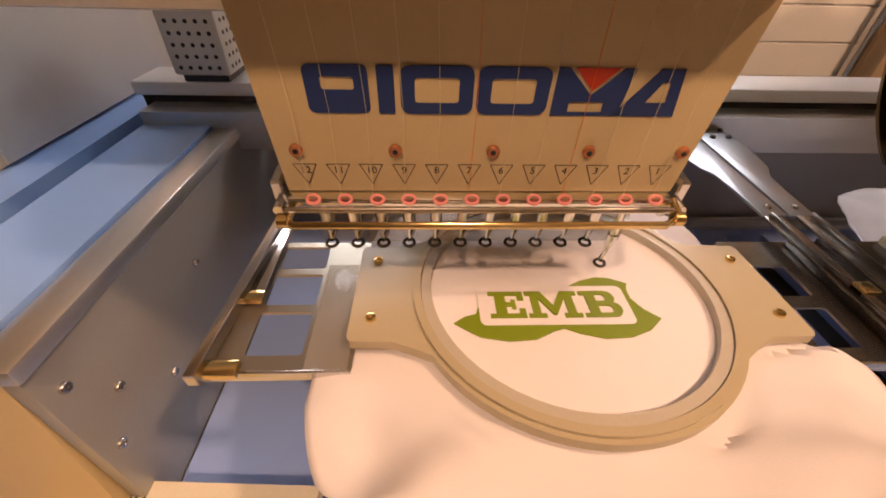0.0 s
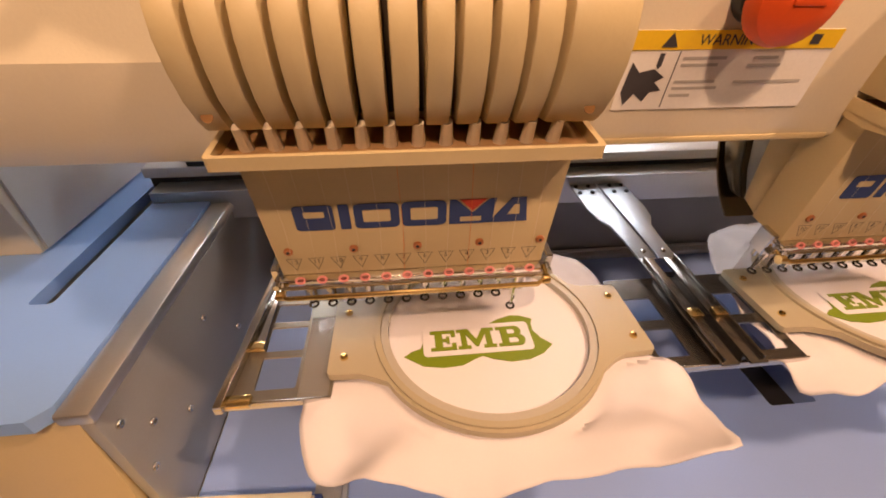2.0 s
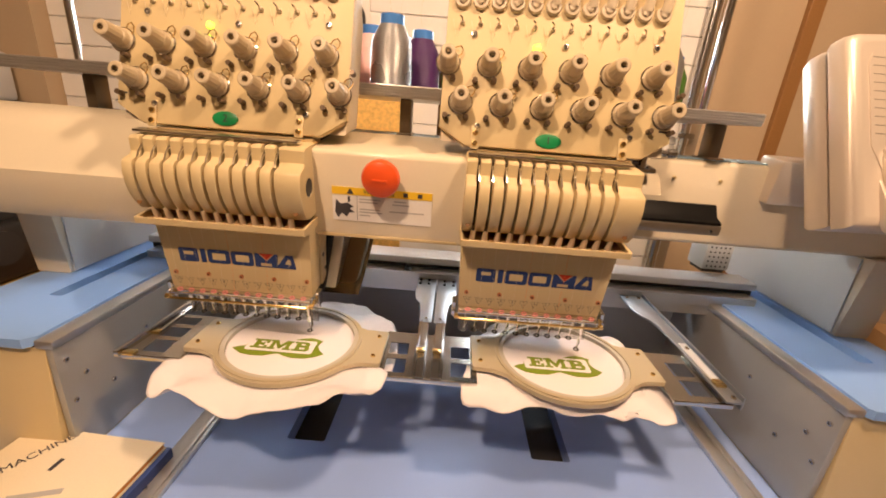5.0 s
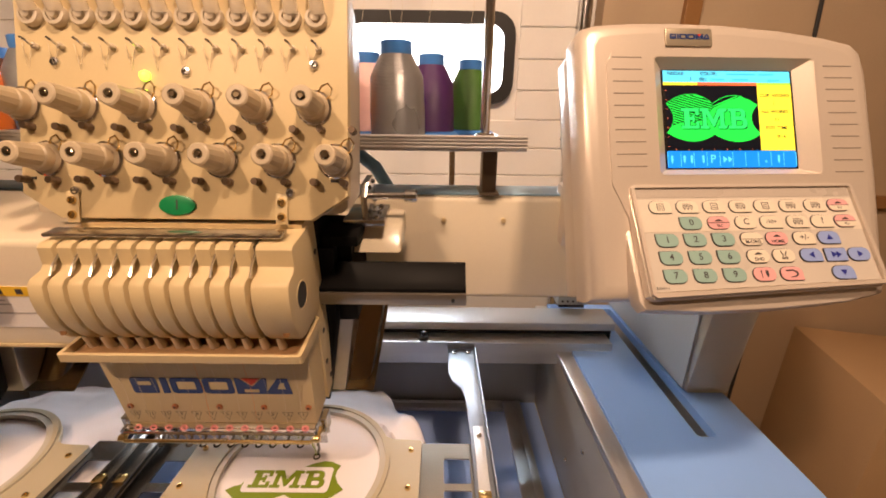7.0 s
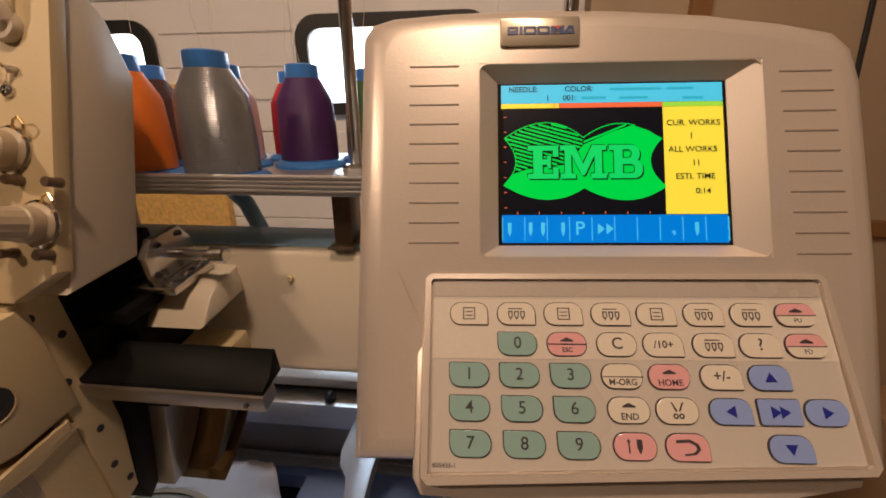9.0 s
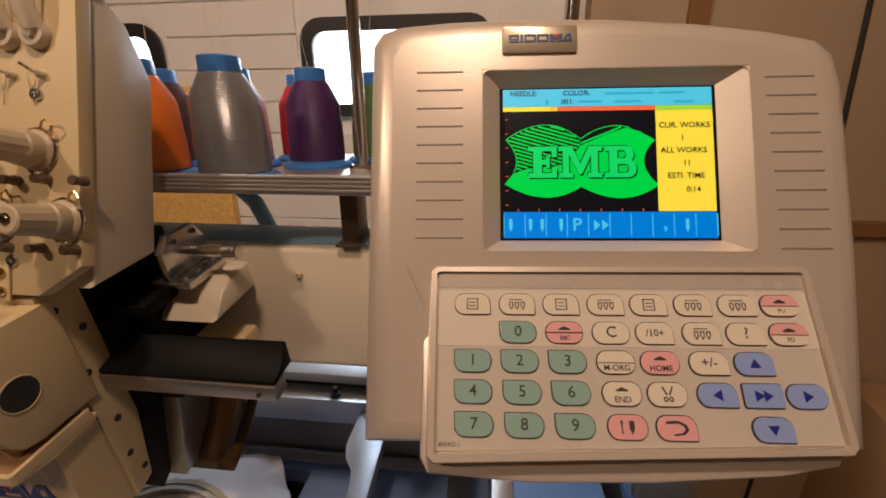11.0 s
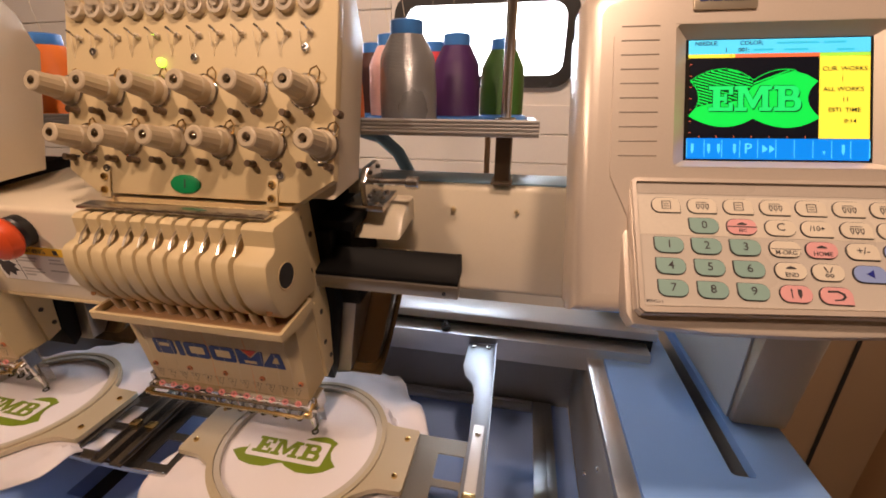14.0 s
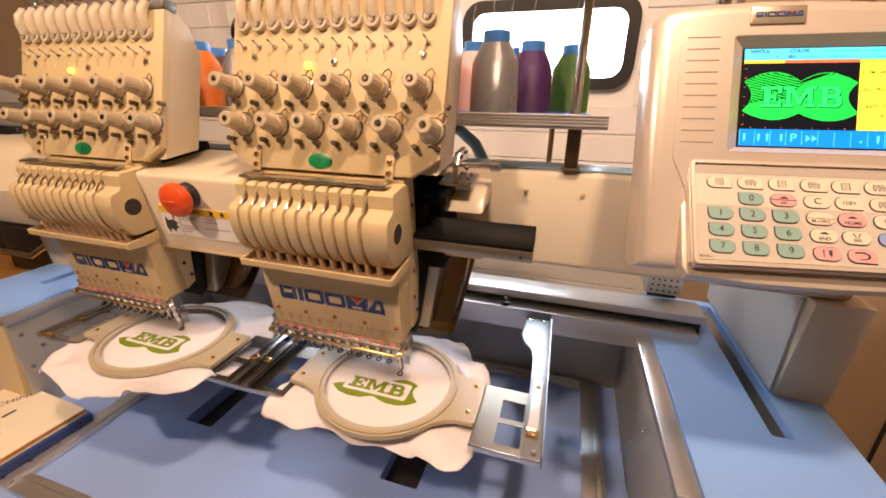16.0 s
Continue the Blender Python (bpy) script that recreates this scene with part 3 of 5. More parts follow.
def cone(x, y, thread, label):
    ob = thing("thread_cone", label, "thread cone", "thread cones", at=pose(x + 0.004, y - 0.106, 0.5683, 0, 0, random.uniform(0, 360)) @ Matrix.Diagonal((0.93, 0.93, 1.12, 1)))
    part("base", lathe([(0.043, 0), (0.043, 0.003), (0.039, 0.006), (0.034, 0.007), (0.034, 0.0078)], 32), SPOOLBLUE, ob, "blue plastic cone base")
    part("winding", lathe([(0.0345, 0.008), (0.0345, 0.03), (0.0325, 0.064), (0.030, 0.069), (0.0202, 0.0848)], 36), thread, ob)
    part("cap", lathe([(0.0188, 0.085), (0.0192, 0.087), (0.019, 0.0965), (0.017, 0.0975)], 28), SPOOLBLUE, ob, "blue plastic cone top")
    return ob


for k in (0, 1):
    d = -S * k
    for x, y, mat, words in ((0.493, 0.235, TH_ORANGE, "bright orange thread cone on a blue base"), (0.585, 0.228, TH_SILVER, "silver metallic thread cone on a blue base"),
                             (0.622, 0.335, TH_PURPLE, "dark purple thread cone on a blue base"), (0.535, 0.325, TH_PINK, "pale pink thread cone on a blue base"),
                             (0.447, 0.32, TH_BROWN, "dark brown thread cone on a blue base"), (0.575, 0.41, TH_RED, "red thread cone on a blue base"),
                             (0.680, 0.395, TH_GREEN, "dark green thread cone on a blue base"), (0.48, 0.41, TH_BROWN, "dark brown thread cone on a blue base")):
        cone(x + d, y, mat, words)
        t = thing("thread_strand", "fine pale thread rising from a cone", "thread", at=pose(0.004, -0.106, 0.026))
        part("strand", tube([(x + d, y, 0.643), (x + d - 0.006, y, 0.68), (x + d + 0.002, y - 0.005, 0.72), (x + d - 0.003, y - 0.01, 0.8), (x + d, 0.245, 1.314)], 0.00025, 4), THREADPALE, t)

# ---- carriage that moves the hoops ----
gantry = thing("frame_carriage", "pale aluminium carriage bar that carries the hoop arms", "carriage bar", at=pose(0, 0, 0.010))
part("top_bar", rbox((-0.355, 0.25, 0.2245), (0.955, 0.31, 0.240), 0.003), ALUPAINT, gantry, "pale painted top bar")
# solid dark block as the shade in the gap under the top bar
part("bar_gap_shade", rbox((-0.35, 0.2555, 0.18), (0.95, 0.305, 0.2243)), DARK, gantry)
part("front_rail", prism([(0.222, 0.2165), (0.255, 0.2165), (0.255, 0.172), (0.2265, 0.172), (0.2265, 0.194), (0.222, 0.194)], -0.34, 0.94, "x", 0.0008), ALU, gantry, "aluminium front rail")
for x in (0.583, 0.18, -0.08):
    part("knob", lathe([(0.008, 0), (0.008, 0.006), (0.004, 0.007), (0.004, 0.013), (0.0035, 0.014)], 16, m=pose(x + 0.03, 0.234, 0.2167)), BLACK, gantry, "black clamping knob")
for x, y in ((-0.27, 0.275), (0.893, 0.335)):
    fan = thing("sensor_box", "pale grey perforated steel box on the carriage bar", "sensor box", at=pose(0, 0, 0.010))
    part("case", rbox((x - 0.03, y - 0.03, 0.2475), (x + 0.03, y + 0.03, 0.32), 0.004), GREYPAINT, fan)
    part("foot", rbox((x - 0.024, y - 0.024, 0.2402), (x + 0.024, y + 0.024, 0.2473)), BLACK, fan)
    holes = bmesh.new()
    for i in range(5):
        for j in range(6):
            u, z = -0.02 + 0.01 * i, 0.256 + 0.011 * j
            rod((x + u, y - 0.0295, z), (x + u, y - 0.0304, z), 0.0022, seg=8, bm=holes)
            rod((x + 0.0295, y + u, z), (x + 0.0304, y + u, z), 0.0022, seg=8, bm=holes)
    tagged(part("perforation", holes, BLACK, fan), kind="stuff")

# ---- embroidery head ----
PM = pose(0, 0.035, 0.505, -22.8)      # the sloping tension panel: x across, z up the slope, -y outwards
PITCH = 0.016
LANES = [-0.088 + PITCH * i for i in range(12)]


def lane_parts(parent, name, bm, mat, places, label=""):
    """One small mesh set out at several places, each an object of its own."""
    me = finish(bm, name, mat)
    obs = []
    for m in places:
        ob = new(name, me)
        ob.parent = parent
        ob.matrix_local = m
        obs.append(tagged(ob, label))
    return obs


def logo_shapes(width):
    """The maker's mark as plain shapes in a row: a slotted block, a bar, two rings, two wedges. Outlines with their openings, and the red triangle."""
    h, u = width * 0.13, width / 6.35

    def at(x, pts):
        return [((x + px) * u - width / 2, py * h) for px, py in pts]

    block = rounded(0.04, 0, 1.08, 1, 0.12, 3)
    ring, hole = rounded(0, 0, 1.22, 1, 0.17, 3), rounded(0.24, 0.24, 0.98, 0.76, 0.06, 3)
    shapes = [(at(0, block), [at(0, rounded(0.3, 0.5, 0.84, 0.76, 0.05, 3))]), (at(1.2, rounded(0.02, 0, 0.3, 1, 0.04, 3)), []),
              (at(1.6, ring), [at(1.6, hole)]), (at(2.88, ring), [at(2.88, hole)]),
              (at(4.18, [(0, 0), (1.2, 0), (1.28, 1), (1.1, 1), (0.64, 0.45), (0.18, 1), (0, 1)]), [at(4.18, [(0.3, 0.08), (0.9, 0.08), (0.9, 0.3), (0.3, 0.3)])]),
              (at(5.38, [(-0.08, 0), (1.02, 0), (0.9, 1), (0.5, 1)]), [at(5.38, [(0.42, 0.3), (0.78, 0.3), (0.74, 0.72), (0.6, 0.72)])])]
    return shapes, at(4.18, [(0.27, 1), (1.02, 1), (0.64, 0.54)])


def logo(parent, name, width, depth, m):
    shapes, red = logo_shapes(width)
    for outline, holes in shapes:
        part(name, sheet_with_holes(outline, holes, 0, depth, m=m), LOGOBLUE, parent, smooth=False)
    part(name, prism(red, 0, depth, "z", m=m), LOGORED, parent, "red triangle mark", smooth=False)


head = thing("embroidery_head", "cream twelve-needle embroidery head with thread tension knobs", "embroidery head", "embroidery heads", at=LEAN)
# needle case
FM = pose(0, 0, 0, 90)                # flat marks on the front: x across, y up, z outwards
case = part("needle_case", prism([(-0.100, 0.284), (0.101, 0.284), (0.1045, 0.3866), (-0.1035, 0.3866)], 0.0, 0.036, "y", 0.0015), CREAM, head)
part("case_side", prism([(0.0365, 0.2845), (0.055, 0.29), (0.068, 0.36), (0.068, 0.50), (0.0365, 0.50)], -0.098, 0.1045, "x", 0.001), CREAM, head)
part("tray_lip", sheet_with_holes(rounded(-0.107, -0.0275, 0.109, 0.033, 0.003), [rounded(-0.1035, -0.0245, 0.1055, 0.030, 0.002)], 0.3925, 0.4005), CREAM, head, "cream tray rim")
part("tray_front", prism([(-0.0272, 0.3923), (0.036, 0.3923), (0.036, 0.3895), (-0.0005, 0.3868), (-0.024, 0.3905)], -0.1065, 0.1085, "x"), CREAM, head)
# floor in a darker brown than the cream rim
part("tray_floor", rbox((-0.1034, -0.0244, 0.3924), (0.1054, 0.0299, 0.3936)), TRAY, head, "brown tray floor")
lane_parts(head, "tray_post", rod((0, -0.006, 0.3937), (0, -0.010, 0.409), 0.0042, 0.0032, 10), IVORY, [pose(x - 0.003, 0, 0) for x in LANES])
logo(head, "logo_mark", 0.161, 0.0004, pose(0, -0.0002, 0.3275) @ FM)
lane_parts(head, "case_screw", lathe([(0.0032, 0), (0.0032, 0.0014), (0.0024, 0.002), (0.0013, 0.002), (0.0012, 0.0008)], 14), PINKBRASS, [pose(-0.09 + 0.0463 * i, -0.0002, 0.309, 90) for i in range(5)], "brass ringed case screw")
lane_parts(head, "case_screw_core", lathe([(0.0013, 0), (0.0013, 0.0023)], 8), BLACK, [pose(-0.09 + 0.0463 * i, -0.0002, 0.309, 90) for i in range(5)])
for i, x in enumerate(LANES):
    b = bmesh.new()
    pts = [Vector((-0.0056, 0.0055, 0)), Vector((0.0056, 0.0055, 0)), Vector((0, -0.0062, 0))]
    for p, q in zip(pts, pts[1:] + pts[:1]):
        d = (q - p).normalized()
        n = Vector((-d.y, d.x, 0)) * 0.0002
        f = [b.verts.new(v) for v in (p - n, q - n, q + n, p + n)]
        b.faces.new(f)
    t = lettering(str(12 - i), 0.0055, 0.0001)
    t.transform(Matrix.Translation((0, 0.002, 0)))
    add(b, t)
    b.transform(pose(x, -0.0003, 0.2955) @ FM)
    part("needle_number", b, INK, head, smooth=False)
# rods below the case
part("chrome_strip", rbox((-0.1, -0.006, 0.2785), (0.1, 0.004, 0.2838), 0.001), CHROME, head, "chrome strip")
part("brass_rod", tube([(-0.099, -0.002, 0.2745), (-0.1015, -0.012, 0.2745), (-0.096, -0.0155, 0.2745), (0.096, -0.0155, 0.2745), (0.104, -0.011, 0.2765), (0.104, 0.0, 0.279)], 0.0021, 10), BRASS, head, "polished brass rod")
part("guide_rod", rod((-0.1, -0.010, 0.280), (0.1, -0.010, 0.280), 0.0016, seg=10), CHROME, head)
lane_parts(head, "rubber_ring", tube([(0.0032 * math.cos(a), 0.0022 * math.sin(a), 0) for a in [k * math.pi / 6 for k in range(12)]], 0.0009, 6, closed=True), PINK,
           [pose(x + 0.002, -0.0065, 0.2842, 50) for x in LANES], "pink rubber ring")
lane_parts(head, "rod_end", lathe([(0.004, 0), (0.004, 0.005), (0.003, 0.006)], 12), BRASS, [pose(-0.1045, -0.012, 0.2745, 0, 90), pose(0.1005, -0.012, 0.276, 0, 90)])
# needles with feet
needle = bmesh.new()
rod((0, 0.012, 0.285), (0, 0.012, 0.262), 0.0026, seg=10, bm=needle)
rod((0, 0.012, 0.262), (0, 0.012, 0.252), 0.0034, 0.0028, seg=10, bm=needle)
rod((0, 0.012, 0.252), (0, 0.012, 0.236), 0.0012, 0.0008, seg=8, bm=needle)
nm = finish(needle, "needle_bar", CHROME)
foot = bmesh.new()
rod((0.0028, 0.016, 0.285), (0.0028, 0.016, 0.242), 0.0015, seg=8, bm=foot)
rod((0.0028, 0.016, 0.242), (0, 0.0135, 0.236), 0.0014, seg=8, bm=foot)
tube([(0.0034 * math.cos(a), 0.012 + 0.0034 * math.sin(a), 0.2345) for a in [k * math.pi / 7 for k in range(14)]], 0.0011, 6, foot, True)
fm = finish(foot, "presser_foot", BLACKCHROME)
for i, x in enumerate(LANES):
    low = -0.02 if i == 11 else 0.0
    for me, nme in ((nm, "needle_bar"), (fm, "presser_foot")):
        o = new(nme, me)
        o.parent = head
        o.location = (x, 0, low)
# thread strands down the case front
for i, x in enumerate(LANES):
    part("thread_strand", tube([(x - 0.001, -0.0022, 0.3885), (x + 0.001, -0.002, 0.33), (x, -0.006, 0.284), (x, 0.008, 0.262), (x, 0.0115, 0.238)], 0.00013, 4), THREADPALE if i not in (5, 8) else TH_ORANGE, head)
part("needle_guard", rbox((-0.096, 0.0215, 0.226), (0.1, 0.0228, 0.2835), 0.0003), CLEARGREY, head, "clear grey plastic guard behind the needles")
for x in (0.1045, -0.1085):
    clampb = bmesh.new()
    rbox((x, 0.0, 0.268), (x + 0.006, 0.016, 0.29), 0.001, 1, clampb)
    rod((x + 0.003, -0.006, 0.276), (x + 0.003, 0.012, 0.276), 0.003, seg=8, bm=clampb)
    rod((x + 0.003, 0.008, 0.262), (x + 0.003, 0.008, 0.27), 0.0025, seg=8, bm=clampb)
    part("clamp", clampb, STEEL, head, "steel clamp block")

# take-up lever cover: twelve curved fins and two end caps
FIN = [(0.045, 0.496), (0.002, 0.496), (-0.002, 0.493), (-0.0035, 0.478), (-0.007, 0.4745), (-0.0185, 0.472), (-0.0225, 0.468), (-0.0255, 0.456), (-0.0255, 0.443), (-0.0225, 0.428), (-0.0165, 0.415), (-0.011, 0.4075), (0.0, 0.4045), (0.045, 0.4045)]
# block behind the fins, coloured as the shade seen between them
cover = part("lever_cover", rbox((-0.103, 0.006, 0.408), (0.09, 0.04, 0.4925)), FINSHADE, head, "dark block that paints the shade between the fins")
fin_mesh = finish(prism(FIN, 0, 0.0128, "x", 0.0012), "fin", CREAM)
for i in range(11):
    o = new("fin", fin_mesh)
    o.parent = cover
    o.location = (-0.1065 + 0.0165 * i, 0, 0)
part("end_cap", prism(FIN, 0.0752, 0.1075, "x", 0.0025), CREAM, cover, "cream end cap")
part("cap_hole", lathe([(0.0125, 0), (0.0125, 0.0006)], 24, m=pose(0.1072, 0.002, 0.447, 0, 90)), DARK, cover, "round opening in the end cap")
part("cap_hole_rim", tube([(0.1076, 0.002 + 0.0128 * math.cos(a), 0.447 + 0.0128 * math.sin(a)) for a in [k * math.pi / 12 for k in range(24)]], 0.0008, 6, closed=True), CREAM, cover)
for x in (-0.0995, 0.0965):
    part("cap_screw", lathe([(0.003, 0), (0.003, 0.0008)], 12, m=pose(x, -0.0185, 0.4185, 65)), WOOD, cover)
lever = tube([(0, 0.008, 0.489), (0, 0.0, 0.4865), (0, -0.0095, 0.480), (0.0008, -0.0155, 0.4735)], 0.0012, 6)
lane_parts(head, "take_up_lever", lever, CHROME, [pose(-0.1065 + 0.0165 * i + 0.0151, 0, 0) for i in range(11)], "chrome take-up lever")
part("guide_bar", rbox((-0.106, 0.006, 0.4992), (0.096, 0.022, 0.5022), 0.001), STEEL, head, "thin polished guide bar")
for x in (-0.099, 0.088):
    b = rbox((x - 0.0055, -0.0022, -0.004), (x + 0.0055, -0.0002, 0.024), 0.0008)
    b.transform(PM)
    plate = part("bar_clamp", b, CREAM, head, "small cream end plate")
    for z in (0.003, 0.016):
        screw(plate, PM @ Vector((x, -0.0023, z)), PM.to_3x3() @ Vector((0, -1, 0)), 0.0038, BRASS, "clamp_screw")

# tension panel
body = part("upper_body", prism([(0.0465, 0.506), (0.105, 0.506), (0.158, 0.635), (0.150, 0.675), (0.136, 0.694), (0.124, 0.694)], -0.1435, 0.1455, "x", 0.003), IVORY, head, "pale enamelled upper body")
b = prism([(-0.112, 0.0), (0.114, 0.0), (0.1475, 0.022), (0.1475, 0.207), (-0.1455, 0.207), (-0.1455, 0.022)], 0.0, 0.011, "y", 0.0015)
b.transform(PM)
panel = part("tension_panel", b, CREAM, head, "cream enamelled tension panel")
prof = [(0.0135, 0.0), (0.014, 0.002), (0.0128, 0.0038), (0.0115, 0.0045), (0.0121, 0.009), (0.0118, 0.0125), (0.0108, 0.0136), (0.0100, 0.027), (0.0092, 0.0335), (0.0078, 0.0345), (0.0042, 0.0345), (0.004, 0.0315)]
km = lathe(prof, 28)
km.verts.ensure_lookup_table()
for k, v in enumerate(km.verts):
    if 0.0137 < v.co.z < 0.033 and k % 2:
        v.co.x, v.co.y = v.co.x * 0.9, v.co.y * 0.9
knob_mesh = finish(km, "tension_knob", KNOB)
core_mesh = finish(lathe([(0.003, 0.0), (0.003, 0.0348), (0.0022, 0.0356)], 8), "knob_screw", BRONZE)
disc_mesh = finish(lathe([(0.0155, 0.0), (0.0158, 0.0012), (0.0145, 0.0022)], 20), "tension_disc", CHROME)
spring_mesh = finish(tube([(0.004, 0.012, 0.002), (0.008, 0.018, 0.004), (0.014, 0.0195, 0.006), (0.0175, 0.015, 0.006), (0.0155, 0.010, 0.004), (0.0115, 0.007, 0.002)], 0.0008, 6), "check_spring", BRASS)
for row, (z, x0) in enumerate(((0.061, -0.121), (0.108, -0.140))):
    for i in range(6):
        o = new("tension_knob", knob_mesh)
        o.parent = head
        o.matrix_local = PM @ pose(x0 + 0.0515 * i, -0.0002, z - 0.008, 90)
        for me, nme, lab in ((core_mesh, "knob_screw", ""), (disc_mesh, "tension_disc", "chrome tension disc"), (spring_mesh, "check_spring", "brass wire check spring")):
            c = new(nme, me)
            c.parent = o
            tagged(c, lab)
peg = finish(lathe([(0.0036, 0), (0.0036, 0.003), (0.0028, 0.0045), (0.0034, 0.0085), (0.003, 0.0095)], 10), "thread_peg", PEG)
for i in range(6):
    for z, dx in ((0.0805, -0.012), (0.0795, 0.016), (0.034, -0.018), (0.0335, 0.008)):
        o = new("thread_peg", peg)
        o.parent = head
        o.matrix_local = PM @ pose(-0.121 + 0.0515 * i + dx, -0.0002, z, 90)
for x in (-0.137, 0.137):
    b = rbox((x - 0.005, -0.0006, 0.0345), (x + 0.005, 0.001, 0.0365))
    b.transform(PM)
    part("panel_slit", b, DARK, head)
for x, z in ((-0.097, 0.0245), (0.0955, 0.0245), (-0.11, 0.137), (0.118, 0.137), (0.005, 0.130)):
    screw(head, PM @ Vector((x, -0.0002, z)), PM.to_3x3() @ Vector((0, -1, 0)), 0.0042, STEEL, "panel_screw")
part("indicator_lamp", lathe([(0.0042, 0), (0.0042, 0.002), (0.003, 0.004), (0.001, 0.0048)], 14, m=PM @ pose(-0.031, -0.0002, 0.126, 90)), LED, head, "lit yellow-green indicator lamp")
GX = [-0.128 + 0.0226 * i for i in range(12)]
cap_mesh = finish(lathe([(0.0095, 0), (0.0098, 0.003), (0.0088, 0.0055), (0.0062, 0.006), (0.0058, 0.0045), (0.0042, 0.0045), (0.004, 0.0075), (0.0022, 0.0085)], 20), "guide_cap", IVORY)
hook_mesh = finish(tube([(0, 0, 0), (0, 0.0, 0.006), (-0.001, 0.002, 0.0095), (-0.004, 0.004, 0.0105)], 0.0011, 6), "thread_hook", STEEL)
hookbase = finish(lathe([(0.0028, 0), (0.0028, 0.003), (0.0018, 0.0045)], 10), "hook_base", IVORY)
tube_mesh = finish(tube([(0, -0.005, 0), (0, -0.011, 0.010), (0, -0.012, 0.022), (0, -0.006, 0.034)], 0.0062, 12), "thread_tube", CLEARTUBE)
vee_mesh = finish(tube([(-0.0095, -0.0012, 0.022), (-0.004, -0.0014, 0.0), (0.0, -0.002, 0.0235)], 0.0003, 4), "thread_strand", THREADPALE)
for i, x in enumerate(GX):
    for me, nme, m, lab in ((cap_mesh, "guide_cap", pose(x, -0.0002, 0.176, 90), ""), (hook_mesh, "thread_hook", pose(x + 0.002, -0.0002, 0.150, 90), ""), (hookbase, "hook_base", pose(x + 0.002, -0.0002, 0.150, 90), ""),
                            (tube_mesh, "thread_tube", pose(x + 0.002, 0, 0.179), "cloudy plastic thread tube"), (vee_mesh, "thread_strand", pose(x, -0.0002, 0.1305), "")):
        o = new(nme, me)
        o.parent = head
        o.matrix_local = PM @ m
        tagged(o, lab)
b = rbox((-0.1455, -0.002, 0.2075), (0.1475, 0.02, 0.223), 0.003)
b.transform(PM)
part("top_rail", b, DARKGREY, head, "dark grey guide rail")
roller = finish(lathe([(0.0075, 0), (0.008, 0.004), (0.008, 0.018), (0.007, 0.021), (0.004, 0.0215)], 16), "guide_roller", IVORY)
for x in GX:
    o = new("guide_roller", roller)
    o.parent = head
    o.matrix_local = PM @ pose(x + 0.002, 0.003, 0.230, 62)
    screw(head, PM @ Vector((x + 0.002, -0.0025, 0.2155)), PM.to_3x3() @ Vector((0, -1, 0)), 0.003, CHROME, "rail_screw")

# lower arm behind the needle case
# black block added to make the space between panel and beam dark
part("gap_shade_block", rbox((-0.095, 0.0685, 0.4605), (0.1035, 0.1645, 0.5055), 0.002), BLACKMATT, head, "black block added for the dark gap behind the levers")
def tapered(bm):
    """Draws the outer side of the arm inwards towards its tip."""
    for v in bm.verts:
        if v.co.x > 0.1:
            v.co.x -= max(0.0, 0.40 - v.co.z) * 0.17
    return bm


part("arm_black_edge", tapered(prism([(0.0685, 0.46), (0.088, 0.46), (0.088, 0.36), (0.078, 0.26), (0.066, 0.25), (0.0565, 0.29), (0.0685, 0.36)], -0.05, 0.120, "x", 0.001)), BLACKMATT, head, "black arm edge")
part("arm_plate", tapered(prism([(0.0885, 0.40), (0.16, 0.40), (0.148, 0.345), (0.118, 0.28), (0.098, 0.252), (0.0795, 0.252), (0.0885, 0.36)], -0.045, 0.136, "x", 0.002)), SATIN, head, "satin steel arm plate")
part("arm_hole", lathe([(0.006, 0), (0.006, 0.0006)], 16, m=pose(0.1279, 0.128, 0.352, 0, 90 + 9.6)), DARK, head)
hole = finish(lathe([(0.0032, 0), (0.0032, 0.0005), (0.002, 0.0006)], 12), "side_hole", DARK)
for y, z in ((0.045, 0.485), (0.058, 0.462), (0.046, 0.425), (0.06, 0.40), (0.05, 0.37), (0.046, 0.33), (0.052, 0.305)):
    o = new("side_hole", hole)
    o.parent = head
    o.matrix_local = pose(0.1046, y, z, 0, 90)
part("arm_curve", tapered(prism([(0.1605, 0.40), (0.192, 0.40), (0.188, 0.345), (0.172, 0.30), (0.148, 0.268), (0.12, 0.248), (0.0985, 0.2505), (0.1185, 0.278), (0.1485, 0.345)], -0.05, 0.167, "x", 0.010)), BRONZE, head, "glossy dark bronze curved arm cover")
scoop_outer, scoop_inner = [], []
for k in range(15):
    t = k / 14
    a = radians(-8 + 80 * t)
    y, z = 0.068 + 0.130 * math.cos(a), 0.402 - 0.175 * math.sin(a) - 0.012 * t
    scoop_outer.append((y, z))
    scoop_inner.append((y - 0.003, z + 0.001))
part("arm_scoop", tapered(prism(scoop_outer + scoop_inner[::-1], -0.048, 0.171, "x", 0.0006)), BRONZE, head, "bronze-tinted polished curved cover")

head2 = copy_thing(head, LEAN @ pose(S, 0.004, 0.003))
for o, n in ((head, "2"), (head2, "1")):
    m = PM @ pose(-0.006, -0.0002, 0.0125, 90)
    badge = part("number_badge", prism(circle(0, 0, 0.0165, 32, 0.55), 0, 0.0015, "z", 0.0004, m=m), OVALGREEN, o, "green oval badge")
    t = lettering(n, 0.013, 0.0002)
    t.transform(m @ Matrix.Translation((0, 0, 0.0017)))
    part("badge_number", t, INK, badge, smooth=False)

